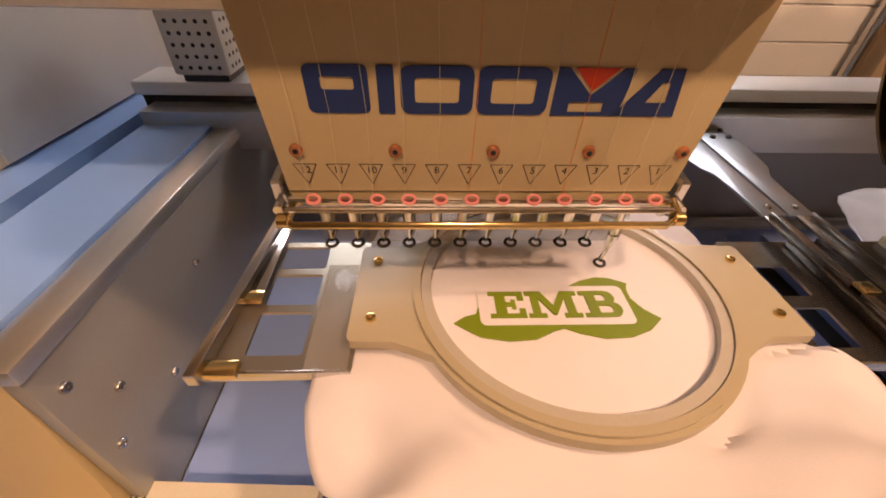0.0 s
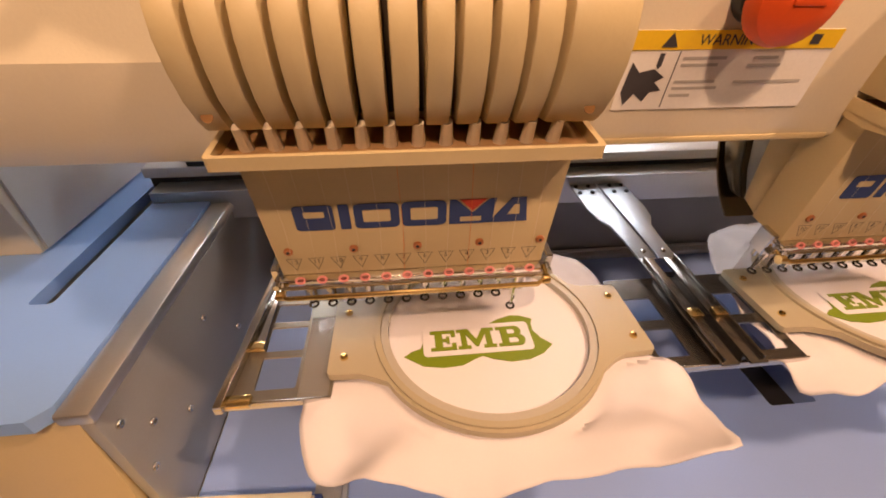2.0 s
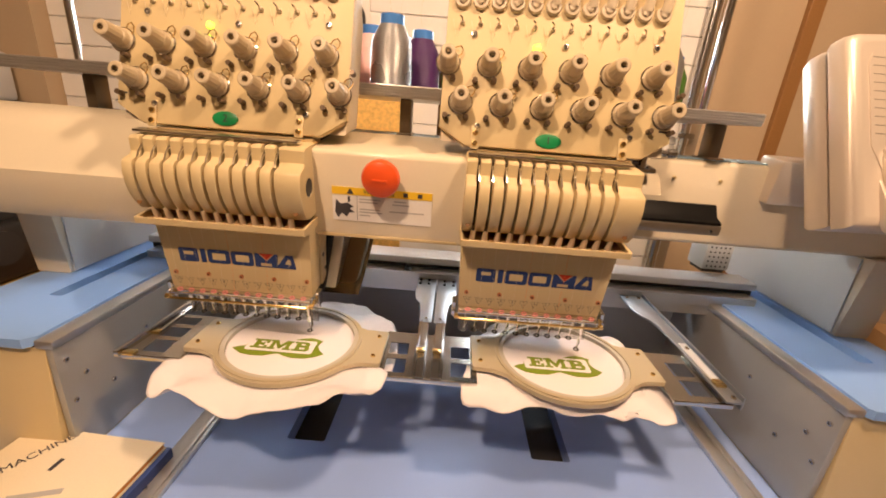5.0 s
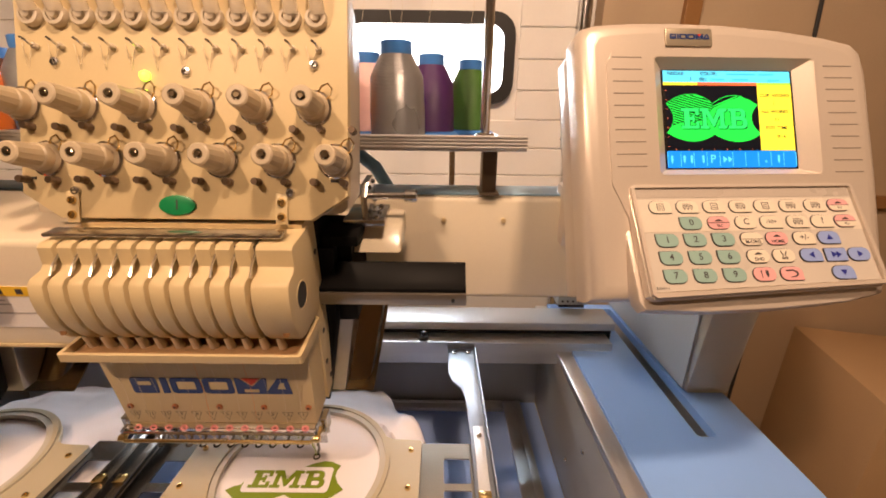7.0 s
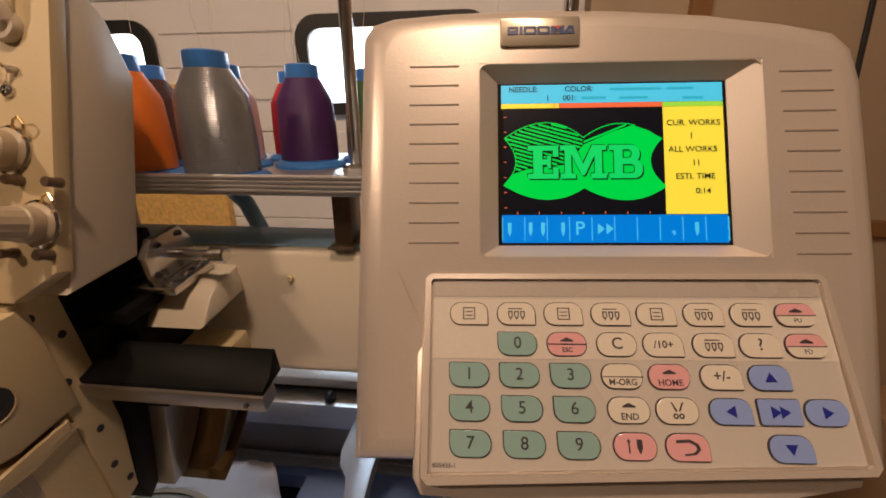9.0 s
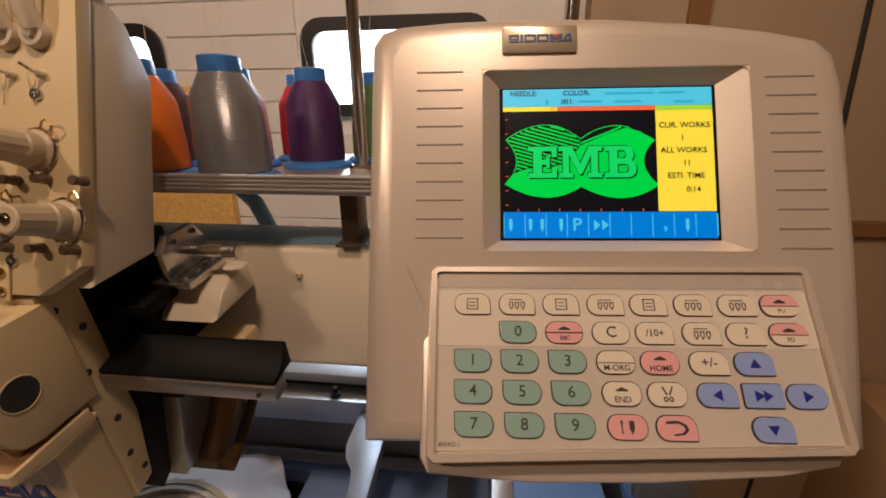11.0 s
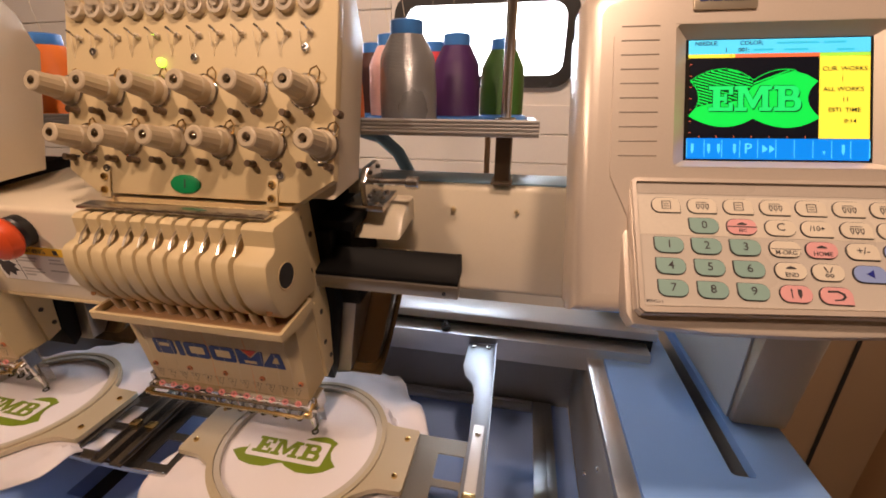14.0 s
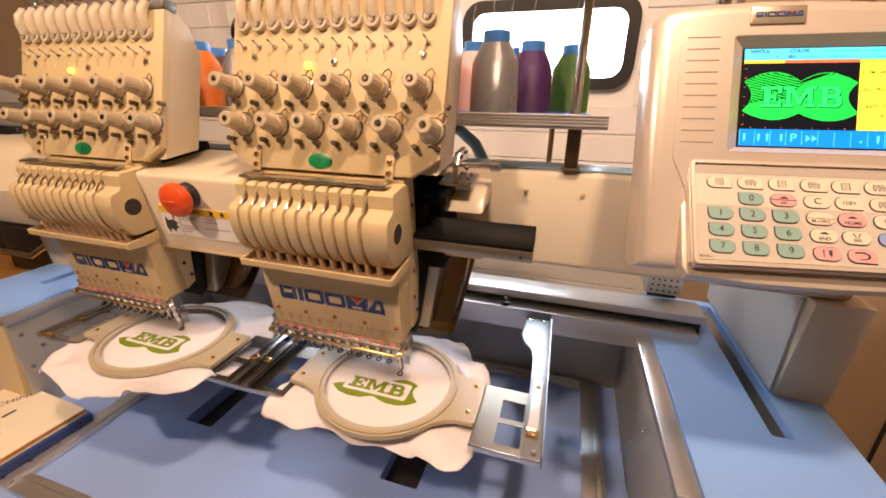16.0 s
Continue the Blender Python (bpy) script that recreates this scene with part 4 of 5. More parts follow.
# colour-change slide and shaft beside the outer head
slide = thing("case_slide_rail", "black and steel slide rail beside the outer head", "slide rail", at=LEAN)
part("rail_bar", rbox((0.515, 0.0545, 0.406), (0.669, 0.072, 0.4203), 0.0012), SATIN, slide, "satin aluminium bar")
part("rail_cover", prism([(0.057, 0.4205), (0.086, 0.4205), (0.0845, 0.4425), (0.081, 0.4425), (0.070, 0.428), (0.057, 0.4245)], 0.515, 0.6685, "x", 0.0006), BLACKMATT, slide, "black folded rail cover")
part("rail_block", rbox((0.515, 0.0785, 0.462), (0.555, 0.164, 0.474), 0.002), BLACKMATT, slide)
part("rail_back", rbox((0.515, 0.09, 0.36), (0.545, 0.164, 0.4618), 0.002), BLACKMATT, slide)
part("rail_foot", rbox((0.5455, 0.092, 0.38), (0.60, 0.15, 0.4085), 0.004), CREAM, slide)
part("hood", prism([(0.10, 0.4455), (0.164, 0.4455), (0.164, 0.473), (0.135, 0.473), (0.118, 0.466)], 0.535, 0.598, "x", 0.004), BEAM, slide, "rounded cream cover")
screw(slide, (0.655, 0.0542, 0.413), (0, -1, 0), 0.002, BLACK)
shaft = thing("hand_shaft", "steel shaft with knurled knob on a bracket plate", "shaft", at=LEAN)
part("bracket_plate", prism([(0.105, 0.4825), (0.158, 0.4825), (0.158, 0.505), (0.148, 0.520), (0.117, 0.520), (0.105, 0.508)], 0.556, 0.563, "x", 0.001), STEEL, shaft)
part("bracket_base", rbox((0.535, 0.104, 0.4755), (0.580, 0.156, 0.4822), 0.001), STEEL, shaft)
part("shaft_bar", rod((0.56, 0.131, 0.501), (0.603, 0.131, 0.501), 0.0042, seg=14), STEEL, shaft)
kn = lathe([(0.006, 0), (0.0072, 0.001), (0.0072, 0.013), (0.006, 0.0145), (0.002, 0.0148)], 24, m=pose(0.60, 0.131, 0.501, 0, 90))
part("knurled_knob", kn, STEEL, shaft)
for y, z in ((0.112, 0.49), (0.151, 0.49), (0.12, 0.514), (0.145, 0.514)):
    screw(shaft, (0.5632, y, z), (1, 0, 0), 0.0026, BLACK)
for x, y in ((0.571, 0.111), (0.572, 0.128), (0.571, 0.148)):
    screw(shaft, (x, y, 0.4824), (0, 0, 1), 0.003, STEEL)
hose = thing("blue_hose", "pale blue cable hose arching down behind the beam", "hose")
part("hose_tube", tube([(0.36, 0.235, 0.535), (0.42, 0.235, 0.552), (0.47, 0.232, 0.556), (0.515, 0.225, 0.546), (0.545, 0.215, 0.525), (0.565, 0.205, 0.495), (0.57, 0.2, 0.44)], 0.0095, 12), SPOOLPALE, hose)

# ---- hoops, cloth, brackets ----
HX, HY, HZ = 0.072, 0.002, 0.198


def hoop_outline():
    out = []
    for a in range(27, 154, 5):
        out.append((0.101 * math.cos(radians(a)), 0.101 * math.sin(radians(a))))
    out += [(-0.10, 0.0415), (-0.132, 0.040), (-0.134, 0.037), (-0.134, -0.039), (-0.132, -0.042), (-0.108, -0.043), (-0.098, -0.047)]
    for a in range(211, 330, 5):
        out.append((0.101 * math.cos(radians(a)), 0.101 * math.sin(radians(a))))
    out += [(0.098, -0.047), (0.108, -0.043), (0.132, -0.042), (0.134, -0.039), (0.134, 0.037), (0.132, 0.040), (0.10, 0.0415)]
    return out


def smooth_closed(rows, a):
    """Radius and drop at angle a, eased between the given rows (angle, radius, drop)."""
    rows = sorted(rows)
    ext = [(rows[-1][0] - 360, *rows[-1][1:]), *rows, (rows[0][0] + 360, *rows[0][1:])]
    for p, q in zip(ext, ext[1:]):
        if p[0] <= a <= q[0]:
            t = (a - p[0]) / (q[0] - p[0])
            t = 0.55 * t + 0.45 * t * t * (3 - 2 * t)
            return p[1] + (q[1] - p[1]) * t, p[2] + (q[2] - p[2]) * t


def cloth_sheet(rows, seed):
    """A loose sheet caught under the hoop, falling in soft folds to an uneven hem."""
    b = bmesh.new()
    rings, na, nr = [], 160, 22
    for i in range(nr):
        t = i / (nr - 1)
        ring = []
        for k in range(na):
            a = 360 * k / na
            r1, drop = smooth_closed(rows, a)
            r = 0.086 + (r1 - 0.086) * t
            x, y = r * math.cos(radians(a)), r * math.sin(radians(a))
            fold = noise.noise(Vector((x * 17, y * 17, seed))) * 0.020 + noise.noise(Vector((x * 46, y * 46, seed + 5))) * 0.006
            edge = noise.noise(Vector((math.cos(radians(a)) * 2.2, math.sin(radians(a)) * 2.2, seed + 9))) * 0.008 * t
            z = -0.0035 - drop * t ** 1.5 + fold * min(1.0, max(0, r - 0.098) * 22) * (0.4 + 0.6 * t) - max(0.0, fold) * 0.6 * (1 if r < 0.112 else 0)
            if r < 0.104 or (abs(y) < 0.05 and abs(x) < 0.145):
                z = min(z, -0.0035)
            s = 1 + edge / max(r, 0.05)
            ring.append(b.verts.new((x * s, y * s, z)))
        rings.append(ring)
    for p, q in zip(rings, rings[1:]):
        for k in range(na):
            b.faces.new((p[k], p[(k + 1) % na], q[(k + 1) % na], q[k]))
    return b


SLAB_AT = (("E", 0.08), ("M", 1.06), ("B", 2.52))


def slab(ch, h, z, d, x0, y0, wide=1.0):
    """A slab-serif letter of height h from plain strokes."""
    b = bmesh.new()
    strokes = {"E": [(-.08, 0, .84, .15), (-.08, .85, .84, 1), (.08, .14, .36, .86), (.35, .42, .6, .58), (.68, .14, .84, .34), (.68, .66, .84, .86), (.5, .32, .61, .68)],
               "M": [(-.08, 0, .38, .15), (.84, 0, 1.3, .15), (-.08, .85, .3, 1), (.92, .85, 1.3, 1), (.05, .14, .25, .86), (.95, .14, 1.17, .86)],
               "B": [(-.08, 0, .1, .15), (-.08, .85, .1, 1), (.07, 0, .33, 1)]}[ch]
    for k, (a, c, e, f) in enumerate(strokes):
        rbox((x0 + a * h * wide, y0 + c * h, z), (x0 + e * h * wide, y0 + f * h, z + d + 0.00002 * k), bm=b)
    loops = {"E": [], "M": [[(.12, 1), (.34, 1), (.68, .3), (.64, .1), (.56, .1)], [(1.1, 1), (.88, 1), (.54, .3), (.57, .1), (.65, .1)]], "B": []}[ch]
    for k, loop in enumerate(loops):
        prism([(x0 + u * h * wide, y0 + v * h) for u, v in loop], z, z + d + 0.00022 + 0.00003 * k, "z", bm=b)
    if ch == "B":
        for k, (u0, v0, u1, v1) in enumerate(((.2, .46, .84, 1.0), (.2, 0.0, .92, .56))):
            m = 0.14
            o = rounded(u0, v0, u1, v1, (0.02, .25, .25, 0.02))
            i = rounded(u0 + .12, v0 + m, u1 - .24, v1 - m, (0.02, .1, .1, 0.02))
            sheet_with_holes([(x0 + u * h * wide, y0 + v * h) for u, v in o], [[(x0 + u * h * wide, y0 + v * h) for u, v in i]], z, z + d + 0.00025 + 0.00003 * k, bm=b)
    return b


def emblem(parent):
    """Green stitched badge: four-lobed field with a lettered block in its middle, its upper left still unsewn."""
    def arc(cx, cy, r, a0, a1, n=10):
        return [(cx + r * math.cos(radians(a0 + (a1 - a0) * i / n)), cy + r * math.sin(radians(a0 + (a1 - a0) * i / n))) for i in range(n + 1)]

    lower = [(-0.063, -0.006), (-0.048, -0.0165), (-0.032, -0.0195), (-0.016, -0.0185), (-0.004, -0.0125), (0.002, -0.0105), (0.010, -0.0145), (0.024, -0.0185), (0.040, -0.0175), (0.053, -0.0125), (0.063, -0.004),
             (0.055, 0.004), (0.0505, 0.013), (0.051, 0.021), (0.0535, 0.0265), (0.043, 0.0315), (0.034, 0.0325), (0.022, 0.029), (0.012, 0.0235), (0.0, 0.0225), (-0.044, 0.0165), (-0.049, 0.001), (-0.056, -0.001)]
    block = rounded(-0.047, -0.0085, 0.047, 0.0235, 0.004)
    part("stitched_field", prism(lower, 0.0, 0.0012, "z", 0.0004), THREADGREEN, parent, "green stitched field", smooth=False)
    part("letter_backing", prism(block, 0.0013, 0.0017, "z", 0.0003), CLOTHIN, parent, "white stitched backing", smooth=False)
    for ch, x in SLAB_AT:
        part("stitched_letter", slab(ch, 0.0215, 0.0018, 0.0007, x * 0.0215 * 1.1 - 0.0405, -0.0035, 1.1), THREADGREEN, parent, "green stitched slab letter", smooth=False)


ROWS = [[(0, 0.150, 0.01), (28, 0.165, 0.02), (55, 0.17, 0.02), (80, 0.19, 0.03), (105, 0.19, 0.03), (135, 0.155, 0.02), (165, 0.148, 0.01), (188, 0.14, 0.012), (205, 0.168, 0.006), (217, 0.176, 0.01), (231, 0.160, 0.0), (246, 0.138, 0.008), (262, 0.130, 0.014), (278, 0.128, 0.004), (295, 0.142, -0.008), (313, 0.186, -0.03), (332, 0.165, -0.008), (347, 0.152, 0.006)],
        [(0, 0.145, 0.01), (28, 0.15, 0.02), (55, 0.17, 0.03), (72, 0.19, 0.03), (90, 0.175, 0.03), (120, 0.15, 0.02), (165, 0.13, 0.01), (192, 0.145, 0.015), (211, 0.176, 0.008), (223, 0.135, 0.02), (235, 0.103, 0.012), (250, 0.098, 0.006), (290, 0.098, 0.006), (307, 0.108, 0.018), (323, 0.158, 0.004), (340, 0.148, 0.02)]]
for k in (0, 1):
    at = pose(HX - 0.007, HY - 0.003, HZ) if k == 0 else pose(HX + S - 0.003, HY + 0.011, HZ - 0.0015)
    at = pose(0, -0.025, -0.001) @ at @ Matrix.Scale(1.05, 4)
    hoop = thing("hoop", "beige plastic round embroidery hoop with side tabs", "hoop", "hoops", at=at)
    part("outer_ring", sheet_with_holes(hoop_outline(), [circle(0, 0, 0.0935, 56)], 0.0, 0.0065), HOOP, hoop)
    part("ring_lip", sheet_with_holes(circle(0, 0, 0.0985, 56), [circle(0, 0, 0.0937, 56)], 0.0066, 0.0090), HOOP, hoop)
    part("inner_ring", sheet_with_holes(circle(0, 0, 0.0933, 56), [circle(0, 0, 0.0872, 56)], 0.0013, 0.0075), HOOPGREY, hoop, "greyish inner ring")
    for x, y in ((-0.122, 0.024), (-0.122, -0.026), (0.122, 0.024), (0.122, -0.026)):
        screw(hoop, (x, y, 0.0066), (0, 0, 1), 0.0032, BRASS)
    cloth = thing("hooped_cloth", "white cloth stretched in the hoop with green embroidery", "cloth", "cloths", at=at)
    part("stretched_disc", prism(circle(0, 0, 0.0915, 64), -0.0005, 0.0012, "z"), CLOTHIN, cloth, smooth=False)
    sheet = part("loose_sheet", cloth_sheet(ROWS[k], 3.7 + 11 * k), CLOTH, cloth, "loose white cloth hanging in folds")
    sol = sheet.modifiers.new("thickness", "SOLIDIFY")
    sol.thickness = 0.0008
    emb = new("embroidery")
    emb.parent = cloth
    emb.matrix_local = pose(-0.011, -0.0205, 0.0013)
    emblem(emb)

ARMS = pose(0, -0.022, -0.0005, 2) @ Matrix.Diagonal((1, 1.07, 1, 1))      # the arms rise a little towards the carriage
br = thing("hoop_bracket", "polished steel hoop bracket with square openings", "bracket", "hoop brackets", at=ARMS)


def bracket(parent, x0, x1, holes, mat=STEEL, name="plate"):
    part(name, sheet_with_holes(rounded(x0, -0.05, x1, 0.055, 0.002), [rounded(*h, 0.002) for h in holes], 0.1935, 0.1955), mat, parent, "polished steel plate")
    part("plate_edge", rbox((x0, -0.052, 0.1895), (x1, -0.0502, 0.1975), 0.0004), STEEL, parent)


# darker steel on this plate paints in its dark reflections
bracket(br, -0.155, -0.072, [(-0.135, -0.040, -0.102, -0.010), (-0.135, -0.004, -0.102, 0.022), (-0.135, 0.028, -0.102, 0.05)], SATIN)
part("side_arm", prism([(-0.1575, -0.058), (-0.1515, -0.058), (-0.1385, 0.09), (-0.115, 0.155), (-0.10, 0.232), (-0.125, 0.232), (-0.13, 0.16), (-0.1465, 0.09)], 0.1965, 0.2062, "z", 0.0005), STEEL, br, "steel side arm")
part("flat_spring", rbox((-0.146, 0.0, 0.1985), (-0.136, 0.075, 0.2), 0.0003, m=None), CHROME, br)
part("spring_end", rbox((-0.149, -0.006, 0.1985), (-0.134, 0.002, 0.2035), 0.001), BRASS, br, "brass catch")
part("spring_end", rbox((-0.156, -0.056, 0.1985), (-0.132, -0.047, 0.2035), 0.001), BRASS, br, "brass catch")
part("strap", rbox((-0.099, -0.05, 0.1957), (-0.074, 0.03, 0.1975), 0.0006), CLEARGREY, br, "clear plastic strap")
mid = thing("hoop_bracket", "polished double bracket between the two hoops, dark reflections painted in", "bracket", "hoop brackets", at=ARMS)
# plate coloured dark for the needle cases' undersides mirrored in it
bracket(mid, 0.203, 0.345, [(0.212, -0.040, 0.241, -0.010), (0.212, 0.0, 0.241, 0.028), (0.307, -0.040, 0.336, -0.010), (0.307, 0.0, 0.336, 0.028)], BLACKCHROME)
for s in (-1, 1):
    part("side_arm", prism([(0.274 + s * 0.0015, 0.075), (0.274 + s * 0.0225, 0.075), (0.274 + s * 0.024, 0.11), (0.274 + s * 0.027, 0.135), (0.274 + s * 0.036, 0.150), (0.274 + s * 0.040, 0.175), (0.274 + s * 0.040, 0.238), (0.274 + s * 0.0015, 0.238)], 0.2037, 0.2062, "z", 0.0005), BRUSHED, mid, "brushed steel side arm")
    # front half of the same arm, darkened as a painted reflection
    part("arm_tip", prism([(0.274 + s * 0.005, -0.058), (0.274 + s * 0.021, -0.058), (0.274 + s * 0.0225, 0.0748), (0.274 + s * 0.006, 0.0748)], 0.2037, 0.2062, "z", 0.0005), BLACKCHROME, mid, "arm tip with the dark reflection in its colour")
    part("arm_riser", rbox((0.274 + s * 0.011 - 0.006, -0.05, 0.1956), (0.274 + s * 0.011 + 0.006, 0.05, 0.2036), 0.0005), BLACKCHROME, mid)
    part("arm_flange", rbox((0.274 + s * 0.018 - 0.001, -0.055, 0.2064), (0.274 + s * 0.018 + 0.001, 0.074, 0.2105), 0.0003), BLACKCHROME, mid)
    part("spring_end", rbox((0.274 + s * 0.012 - 0.007, -0.012, 0.2064), (0.274 + s * 0.012 + 0.005, -0.002, 0.2125), 0.001), BRASS, mid, "brass catch")
    for y in (0.212, 0.228):
        for x in (0.016, 0.034):
            screw(mid, (0.274 + s * x, y, 0.2063), (0, 0, 1), 0.003, BLACK)
    screw(mid, (0.274 + s * 0.012, 0.085, 0.2063), (0, 0, 1), 0.003, STEEL)
out = thing("hoop_bracket", "polished steel bracket with square openings and a long arm", "bracket", "hoop brackets", at=ARMS)
# plate in darker steel, again for the dark it reflects
bracket(out, 0.618, 0.70, [(0.648, -0.038, 0.680, -0.006), (0.648, 0.002, 0.680, 0.034)], SATIN)
part("side_arm", prism([(0.683, -0.058), (0.706, -0.058), (0.703, 0.10), (0.70, 0.232), (0.656, 0.232), (0.655, 0.175), (0.661, 0.155), (0.674, 0.14), (0.679, 0.12), (0.682, 0.06)], 0.2037, 0.2075, "z", 0.0006), BRUSHED, out, "long steel arm")
part("arm_flange", prism([(0.7005, 0.232), (0.7035, 0.10), (0.7065, -0.056), (0.7085, -0.056), (0.7055, 0.10), (0.7025, 0.232)], 0.1935, 0.2125, "z"), BRUSHED, out)
part("arm_riser", rbox((0.684, -0.05, 0.1956), (0.699, 0.05, 0.2036), 0.0005), BLACKCHROME, out)
part("flat_spring", rbox((0.6865, -0.02, 0.2077), (0.6995, 0.07, 0.2095), 0.0004), ALUPAINT, out)
part("spring_end", rbox((0.6855, -0.032, 0.2078), (0.7, -0.018, 0.2125), 0.001), BRASS, out, "brass catch")
for x, y in ((0.666, 0.222), (0.69, 0.222), (0.693, 0.055), (0.697, -0.05)):
    screw(out, (x, y, 0.2077 if y > 0.06 or y < 0 else 0.2097), (0, 0, 1), 0.0036, STEEL)

# ---- booklet ----
folder = thing("blue_folder", "dark blue folder under the booklet", "folder", at=pose(-0.222, -0.160, 0.006, 0, 0, -3))
part("cover", rbox((-0.107, -0.13, 0.0002), (0.112, 0.083, 0.026), 0.002), NAVY, folder)
book = thing("machine_booklet", "cream paper machine booklet with an orange spine edge", "booklet", at=pose(-0.222, -0.160, 0.0322, 0, 0, -3))
part("cover", rbox((-0.104, -0.128, 0.0092), (0.104, 0.08, 0.0108), 0.0005), BOOK, book)
part("pages", rbox((-0.102, -0.126, 0.0022), (0.1025, 0.079, 0.009), 0.0004), ORANGE, book, "orange page edges")
part("cover", rbox((-0.104, -0.128, 0.0), (0.105, 0.08, 0.002), 0.0005), BOOK, book)
t = lettering("MACHINE", 0.018, 0.0002)
t.transform(pose(-0.050, 0.036, 0.0111, 0, 0, 62))
part("title_word", t, INK, book, smooth=False)
part("title_bar", rbox((-0.012, 0.012, 0.0109), (-0.006, 0.032, 0.0111)), INK, book)
part("yellow_note", rbox((-0.06, -0.07, 0.011), (0.0, -0.03, 0.0116), m=pose(0, 0, 0, 0, 0, 20)), NOTE, book, "yellow paper note")
part("grey_band", rbox((-0.03, -0.028, 0.011), (0.03, -0.02, 0.0114), m=pose(0, 0, 0, 0, 0, 20)), GREYINK, book)

# ---- control panel ----
M0 = pose(0.80, 0.033, 0.546, 0, 0, 4)
KM = M0 @ pose(0, 0, 0, 45) @ Matrix.Diagonal((1.015, 1, 1, 1))                                   # keypad: x across, -y down the slope, z outwards
SM = pose(0.838, 0.093, 0.635, 0, 0, 4) @ pose(0, 0, 0, 60) @ Matrix.Diagonal((1.03, 1, 1, 1))     # screen: the same
SF = SM @ pose(0, 0, 0.0085)                                  # the shell face lies proud of the screen
control = thing("control_panel", "beige control panel with colour screen and keypad", "control panel", at=LEAN)
top = [(-0.0775, -0.205), (0.186, -0.205), (0.1885, -0.10), (0.1875, -0.0), (0.184, 0.018), (0.176, 0.0265), (0.15, 0.0325), (0.11, 0.0385), (0.06, 0.0425), (0.01, 0.0438), (-0.03, 0.0428), (-0.06, 0.0405), (-0.0715, 0.037), (-0.0765, 0.029)]
BEZ = rounded(-0.013, -0.098, 0.133, 0.0085, 0.004)
cx, cy = 0.055, -0.08
b = bmesh.new()
rings = []
for d, z in ((0.0, -0.030), (0.0, -0.014), (0.0015, -0.009), (0.0045, -0.0055), (0.009, -0.0036), (0.014, -0.0030)):
    rings.append([b.verts.new((x - (x - cx) / 0.132 * d, y - (y - cy) / 0.125 * d, z)) for x, y in top])
for p, q in zip(rings, rings[1:]):
    for k in range(len(top)):
        j = (k + 1) % len(top)
        b.faces.new((p[k], p[j], q[j], q[k]))
edge = [(x - (x - cx) / 0.132 * 0.014, y - (y - cy) / 0.125 * 0.014) for x, y in top]
sheet_with_holes(edge, [BEZ], -0.0075, -0.0030, bm=b)
b.transform(SF)
shell = part("shell", b, PANELGREY, control)
inner = [(x * 0.975 + 0.0014, y * 0.975 - 0.002) for x, y in top]
raised = [(-0.030, -0.160), (0.150, -0.160), (0.1715, -0.108), (0.168, 0.0), (0.161, 0.012), (0.14, 0.018), (0.06, 0.0145), (0.0, 0.0145), (-0.035, 0.0145), (-0.048, 0.012), (-0.054, 0.0), (-0.054, -0.104)]
b = sheet_with_holes(raised, [rounded(-0.012, -0.097, 0.132, 0.0075, 0.004)], -0.0029, -0.0018)
b.transform(SF)
part("face_plate", b, PANELGREY, control)
part("back_shell", prism(inner, -0.075, -0.0302, "z", 0.014, m=SF), PANELGREY, control)
# sloping bezel round the screen
b = bmesh.new()
o4 = [(-0.0125, -0.0975), (0.1325, -0.0975), (0.1325, 0.008), (-0.0125, 0.008)]
i4 = [(-0.002, -0.0905), (0.119, -0.0905), (0.119, 0.0005), (-0.002, 0.0005)]
vo = [b.verts.new((*p, -0.0016)) for p in o4]
vi = [b.verts.new((*p, -0.010)) for p in i4]
vb = [b.verts.new((*p, -0.0125)) for p in o4]
for k in range(4):
    j = (k + 1) % 4
    b.faces.new((vo[k], vo[j], vi[j], vi[k]))
    b.faces.new((vi[k], vi[j], vb[j], vb[k]))
    b.faces.new((vo[k], vb[k], vb[j], vo[j]))
b.transform(SF)
part("screen_bezel", b, PANELGREY, control, smooth=False)
screen = part("screen", rbox((-0.0018, -0.0903, -0.0128), (0.1188, 0.0003, -0.0102), m=SF), BLACKGLOSS, control, "lit colour screen")


def lit(name, mesh, mat):
    mesh.transform(SF @ pose(0, 0, -0.0101))
    return part(name, mesh, mat, screen, smooth=False)


lit("status_bar", rbox((0.0, -0.011, 0), (0.117, -0.0005, 0.0002)), S_CYAN)
lit("progress_bar", rbox((0.0, -0.0138, 0), (0.031, -0.0112, 0.0002)), S_YELLOW)
lit("progress_bar", rbox((0.0312, -0.0138, 0), (0.0855, -0.0112, 0.0002)), S_RED)
lit("progress_bar", rbox((0.0857, -0.0138, 0), (0.117, -0.0112, 0.0002)), S_LIME)
lit("design_field", rbox((0.001, -0.0735, 0), (0.0855, -0.0142, 0.0002)), S_BLACK)
lit("works_field", rbox((0.0857, -0.0735, 0), (0.117, -0.014, 0.0002)), S_YELLOW)
lit("function_bar", rbox((0.0, -0.089, 0), (0.117, -0.0738, 0.0002)), S_BLUE)
for i in range(11):
    lit("function_line", rbox((0.0117 * i - 0.0002 * (i == 10), -0.0878, 0.0003), (0.0117 * i + 0.0004, -0.075, 0.0004)), S_CYAN)
